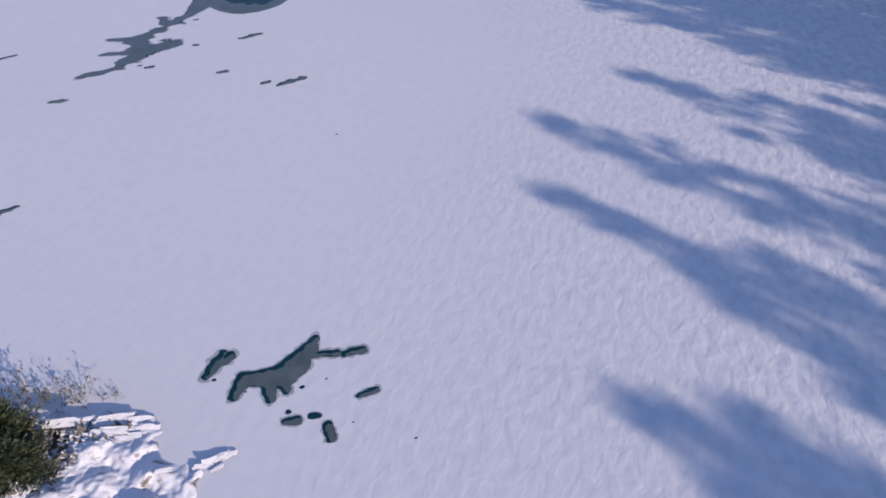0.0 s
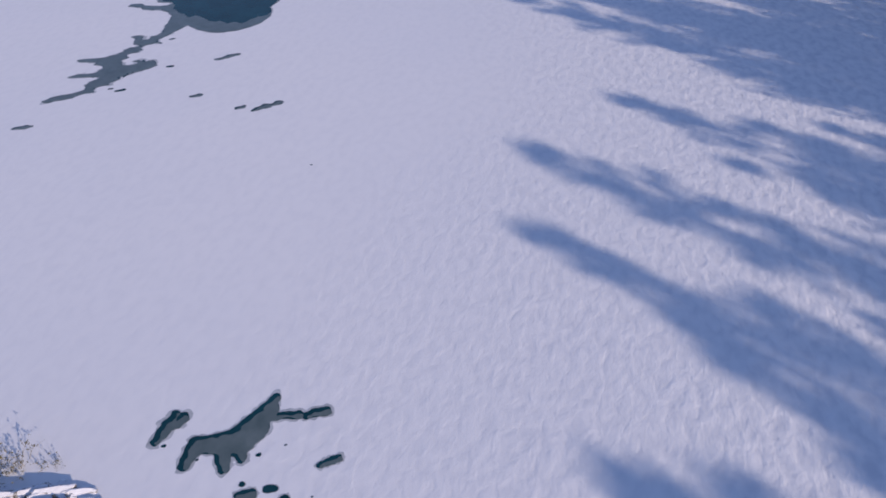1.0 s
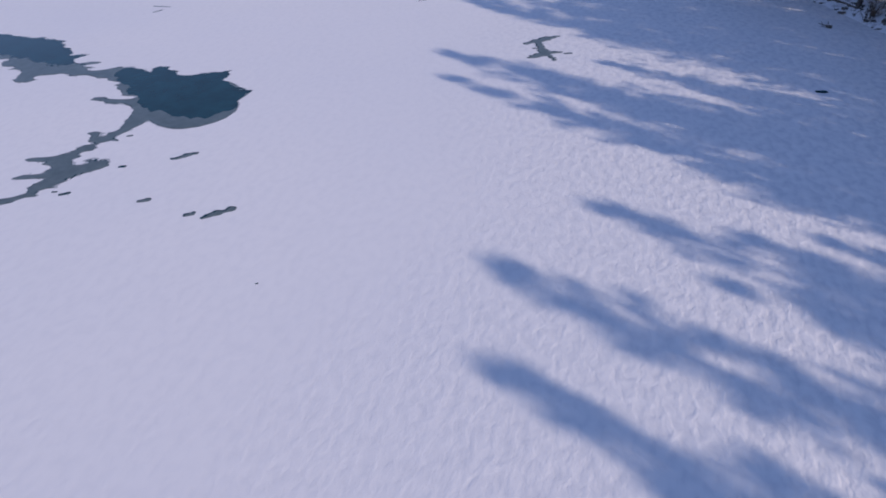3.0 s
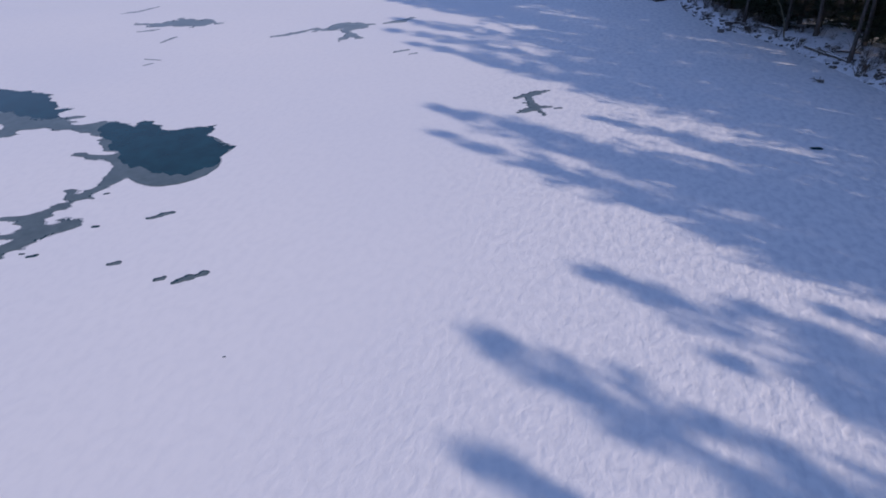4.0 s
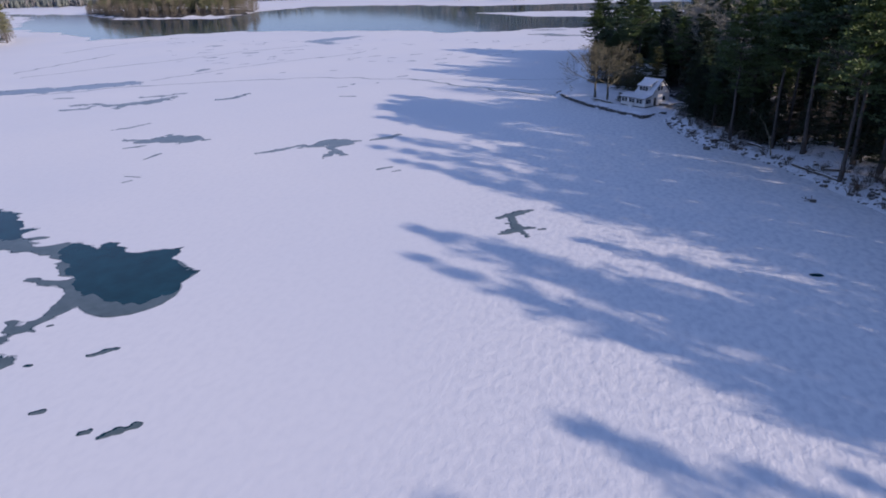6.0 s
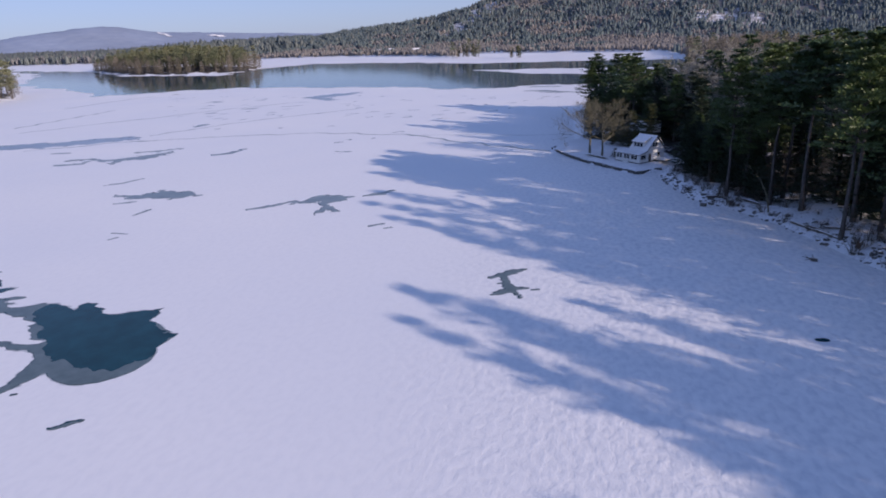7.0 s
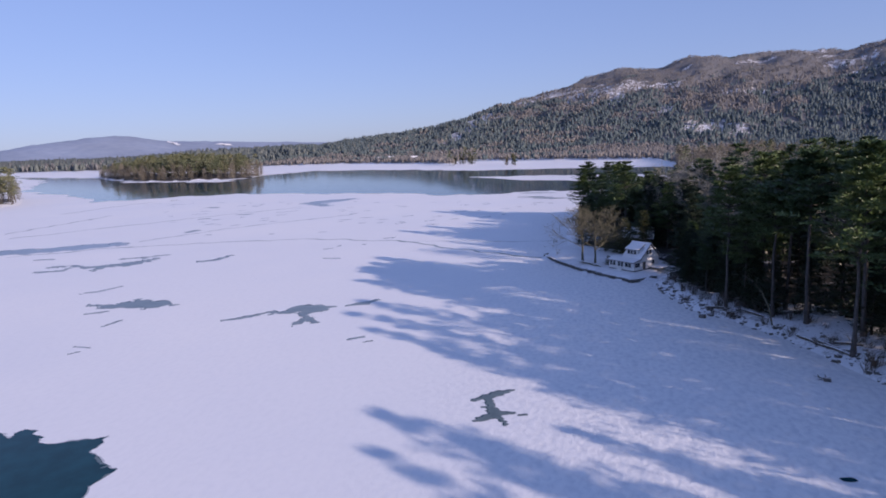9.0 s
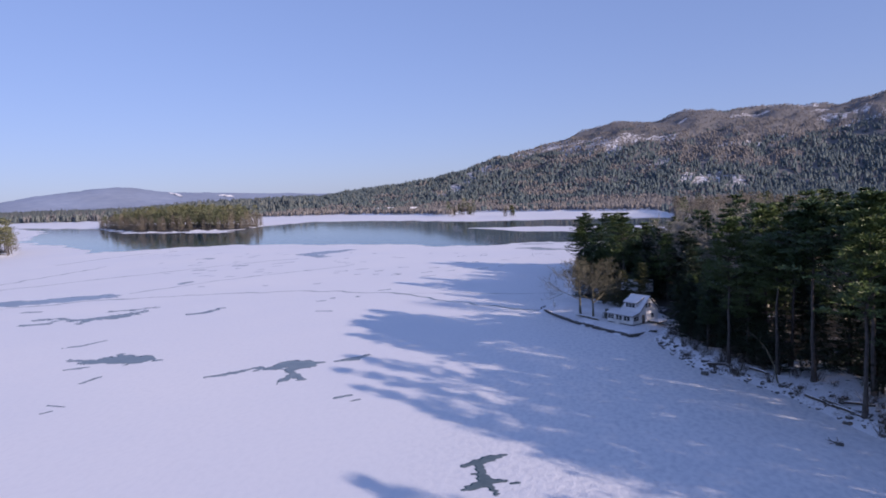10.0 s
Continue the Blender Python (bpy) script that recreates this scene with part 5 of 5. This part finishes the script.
for k in range(64):
    i = rng.randrange(len(bank) - 1)
    (ax, ay), (bx, by) = bank[i], bank[i + 1]
    t, off = rng.random(), rng.uniform(0.8, 7)
    x, y = ax + t * (bx - ax) + off * 0.72, ay + t * (by - ay) + off * 0.69
    set_down(rng.choice(thickets), x, y, float(land_height(np.array([x]), np.array([y]))[0]), rng.uniform(0.5, 1.3), rng.uniform(0, 360), "shrubs on the bank")


def log(x, y, z, turn, length, rad, label="fallen log lying on the snowy bank"):
    top = tagged(new("fallen_log"), label, "log", "logs on the bank")
    part("bole", raw("bole", *tube([(-length / 2, 0, 0), (0, 0.1, 0.05), (length / 2, 0, 0)], [rad, rad * 0.9, rad * 0.6], 8), DARK_WOOD, True), top)
    part("snow_cover", raw("snow_cover", *tube([(-length / 2 + 0.1, 0, rad * 0.7), (0, 0.1, 0.05 + rad * 0.65), (length / 2 - 0.1, 0, rad * 0.5)], [rad * 0.55, rad * 0.6, rad * 0.3], 6), ROOF_SNOW, True), top, "snow along the log")
    top.matrix_basis = pose(x, y, z, 0, 0, turn)


for x, y, turn, L in ((-24.5, 127.6, -40, 5.0), (-22.6, 126.6, -33, 4.0), (-21.0, 124.8, -38, 4.5), (-20, 126.8, 12, 3.5), (-40, 138.2, 20, 4.0), (-34, 136.5, -30, 3.6)):
    log(x, y, float(land_height(np.array([x]), np.array([y]))[0]) + 0.2, turn, L, 0.2)
# leaning bare sapling over the bank
lean = tagged(new("leaning_sapling"), "pale bent sapling leaning from the bank", "tree")
part("trunk", raw("trunk", *tube([(0, 0, -0.2), (-0.5, 0, 2.4), (-1.6, 0.1, 4.9), (-3.3, 0.1, 6.8), (-4.4, 0.2, 7.4)], [0.13, 0.11, 0.09, 0.05, 0.02], 6), PALE_BARK, True), lean)
for a, b in (((-1.6, 0.1, 4.9), (-2.8, 0.5, 4.9)), ((-2.4, 0.1, 5.9), (-2.2, -0.3, 7.4)), ((-3.3, 0.1, 6.8), (-4.4, -0.5, 6.6))):
    part("branch", raw("branch", *tube([a, b], [0.04, 0.012], 4), PALE_BARK), lean)
lean.matrix_basis = pose(-30.5, 132.5, 1.0, 0, 0, 15)
# things frozen into the ice off the bank
snag = tagged(new("driftwood_snag"), "snow-dusted driftwood snag frozen into the ice", "driftwood")
part("root", rock_mesh(41, 0.7, 0.6, 0.55, SHORE_ROCK, 3, 0.4), snag).matrix_basis = pose(0.5, 0, 0.2)
for a, b in (((0.2, 0, 0.3), (-1.6, 0.3, 0.5)), ((0, 0, 0.3), (-1.0, -0.5, 0.15)), ((0.3, 0, 0.4), (0.1, 0.3, 1.1)), ((-0.6, 0.1, 0.35), (-1.1, 0.6, 0.8))):
    part("branch", raw("branch", *tube([a, b], [0.09, 0.03], 5), DARK_WOOD), snag)
snag.matrix_basis = pose(-20.8, 114.4, 0, 0, 0, 10) @ Matrix.Diagonal((0.7, 0.7, 0.75, 1))
boulder = new("ice_boulder", rock_mesh(44, 0.7, 0.6, 0.7, SHORE_ROCK))
boulder.matrix_basis = pose(-41.3, 134.2, 0.2)
tagged(boulder, "dark boulder standing out of the ice", "rock")
jetty = tagged(new("stake_fence"), "row of thin wooden stakes standing in the ice", "fence")
for k in range(11):
    part("stake", bevelled([(0, 0, 0.35, 0.07, 0.07, 1.1)], "stake", DARK_WOOD, 0), jetty).matrix_basis = pose(0.45 * k, 0.05 * math.sin(k * 2.1), 0, 4 * math.sin(k), 5 * math.cos(k * 1.7), 0)
part("rail", bevelled([(2.2, 0, 0.6, 4.6, 0.06, 0.06)], "rail", DARK_WOOD, 0), jetty)
jetty.matrix_basis = pose(-40.6, 136.6, 0, 0, 0, -12)
pole = tagged(new("lawn_post"), "slim white post at the lawn's edge", "post")
part("shaft", raw("shaft", *tube([(0, 0, -0.3), (0, 0, 3.2)], [0.07, 0.06], 8), WHITE_PAINT), pole)
part("cap", bevelled([(0, 0, 3.25, 0.2, 0.2, 0.12)], "cap", WHITE_PAINT, 0.02), pole)
pole.matrix_basis = pose(-94.2, 187.8, 0.6)

for x, y, h in ((-72.5, 177.5, 8), (-75.5, 176.5, 7), (-79, 177.5, 7.5)):
    plant(cedars[0], x, y, h, 12.0, rng, 1.25, "cedars by the house")

# ---- the snowy ledge where the flight starts ----
def ledge_height(x, y):
    d = inside_by(x, y, LEDGE) + 0.3 * wave(x, y, 1.6, 61)
    tilt = x * 0.62 + y * 0.78 + 0.3 * wave(x, y, 2.2, 62)
    saw = (tilt / 0.62) % 1.0
    rocky = np.clip((0.4 - (x + 26.2) * 0.9 + 0.9 * wave(x, y, 2.6, 66)) / 1.5, 0, 1)
    crag = rocky * (0.30 * saw ** 3 + 0.14 * wave(x * 0.9 - y * 0.5, y * 2.2 + x * 1.6, 0.8, 63)) + 0.05 * wave(x, y, 0.9, 67)
    return np.where(d > 0, 0.12 * np.clip(d / 0.5, 0, 1) + np.clip(d * 0.13, 0, 1.0) + (crag + 0.28 * wave(x, y, 3.0, 64)) * np.clip(d / 0.9, 0, 1), np.maximum(d * 0.8, -0.6))


lx, ly = np.meshgrid(np.arange(-42, -16, 0.12), np.arange(-12, 4.6, 0.12))
ledge = new("rock_ledge", raw("rock_ledge", np.stack([lx.ravel(), ly.ravel(), ledge_height(lx, ly).ravel()], 1), grid_faces(lx.shape[1], lx.shape[0]), LEDGE_ROCK))
tagged(ledge, "layered grey rock ledge dusted with snow at the ice edge", "rock ledge")
slabs = [rock_mesh(50 + k, 1.5, 0.42, 0.2, LEDGE_ROCK, 3, 0.7) for k in range(5)]
for x, y, s, turn, tip in ((-26.3, 3.1, 0.75, 48, 24), (-27.2, 2.3, 0.9, 52, 20), (-25.4, 3.3, 0.5, 40, 28), (-26.6, 1.7, 0.8, 46, 18), (-28.2, 1.5, 0.8, 55, 22), (-27.4, 0.7, 0.7, 44, 26), (-25.7, 2.2, 0.6, 50, 16), (-28.8, 0.3, 0.8, 50, 22),
                           (-20.9, 4.5, 0.62, 66, 24), (-20.6, 5.0, 0.42, 60, 18), (-21.1, 3.8, 0.45, 50, 20), (-20.4, 4.2, 0.3, 75, 14), (-22.2, 2.3, 0.4, 55, 20)):
    z = max(float(ledge_height(np.array([x]), np.array([y]))[0]), 0.05)
    ob = part("slab", rng.choice(slabs), ledge)
    ob.matrix_basis = Matrix.Translation((x, y, z + 0.02)) @ pose(0, 0, 0, tip, 6, turn) @ Matrix.Diagonal((s, s, s, 1))
dry = [shrub("dry_shrub", "yellow-brown dry shrub on the snowy ledge", 15 + k, 1.5, 9, TWIG, SHRUB) for k in range(2)]
for x, y, s in ((-31.2, 0.8, 1.0), (-30.0, 1.8, 0.8), (-32.4, 0.0, 1.2), (-30.8, -0.8, 1.1), (-29.0, 2.9, 0.6), (-31.6, -1.6, 1.0), (-29.6, -2.6, 0.8)):
    set_down(rng.choice(dry), x, y, float(ledge_height(np.array([x]), np.array([y]))[0]) - 0.05, s, rng.uniform(0, 360), "shrubs on the ledge")
ledge_pine = conifer("young_pine", "young green pine on the snowy ledge", "tree", 66, 3.4, 0.05, 1.5, 46, 4, 26, 0.36, cone_shape, BARK, YOUNG_NEEDLES)
ledge_pine.matrix_basis = pose(-29.6, -1.9, float(ledge_height(np.array([-29.6]), np.array([-1.9]))[0]) - 0.1)
copy_thing(ledge_pine, pose(-28.3, -3.0, 1.2, 0, 0, 70))
copy_thing(ledge_pine, pose(-27.4, -2.4, float(ledge_height(np.array([-27.4]), np.array([-2.4]))[0]) - 0.5, 0, 0, 160))

# cleared ski runs on the distant hill
def run_field(line, wide, name):
    (ax, ay), (bx, by) = line
    f = lambda x, y: strokes_field(x, y, [(ax, ay, wide, bx, by, wide)])
    me = patch(name, f, (min(ax, bx) - wide, min(ay, by) - wide, max(ax, bx) + wide, max(ay, by) + wide), 14.0, 0.0, LAWN_SNOW)
    co = np.zeros(len(me.vertices) * 3, np.float32)
    me.vertices.foreach_get("co", co)
    co = co.reshape(-1, 3)
    co[:, 2] = land_height(co[:, 0], co[:, 1]) + 2.5
    me.vertices.foreach_set("co", co.ravel())
    return tagged(new(name, me), "white cleared run on the far hill", "ski run", "runs on the far hill")


run_field(((-3450, 1811), (-3300, 1788)), 11, "ski_run")
run_field(((-3225, 1972), (-3140, 1990)), 18, "ski_run")


# worn grass showing through the lawn's snow
for gx0, gy0, gl in ((-76.6, 161.6, 1.7), (-73.0, 160.0, 1.5), (-74.8, 160.9, 1.0)):
    me = patch("grass_patch", lambda x, y: strokes_field(x, y, [(gx0 - gl * 0.8, gy0 + gl * 0.35, 0.3, gx0, gy0, 0.55), (gx0, gy0, 0.55, gx0 + gl * 0.8, gy0 - gl * 0.3, 0.25)]) + 0.3 * wave(x, y, 1.1, 88),
               (gx0 - 3, gy0 - 3, gx0 + 3, gy0 + 3), 0.15, 1.24, SHRUB)
    tagged(new("grass_patch", me), "brown grass showing through the snowy lawn", "grass", "grass patches on the lawn")
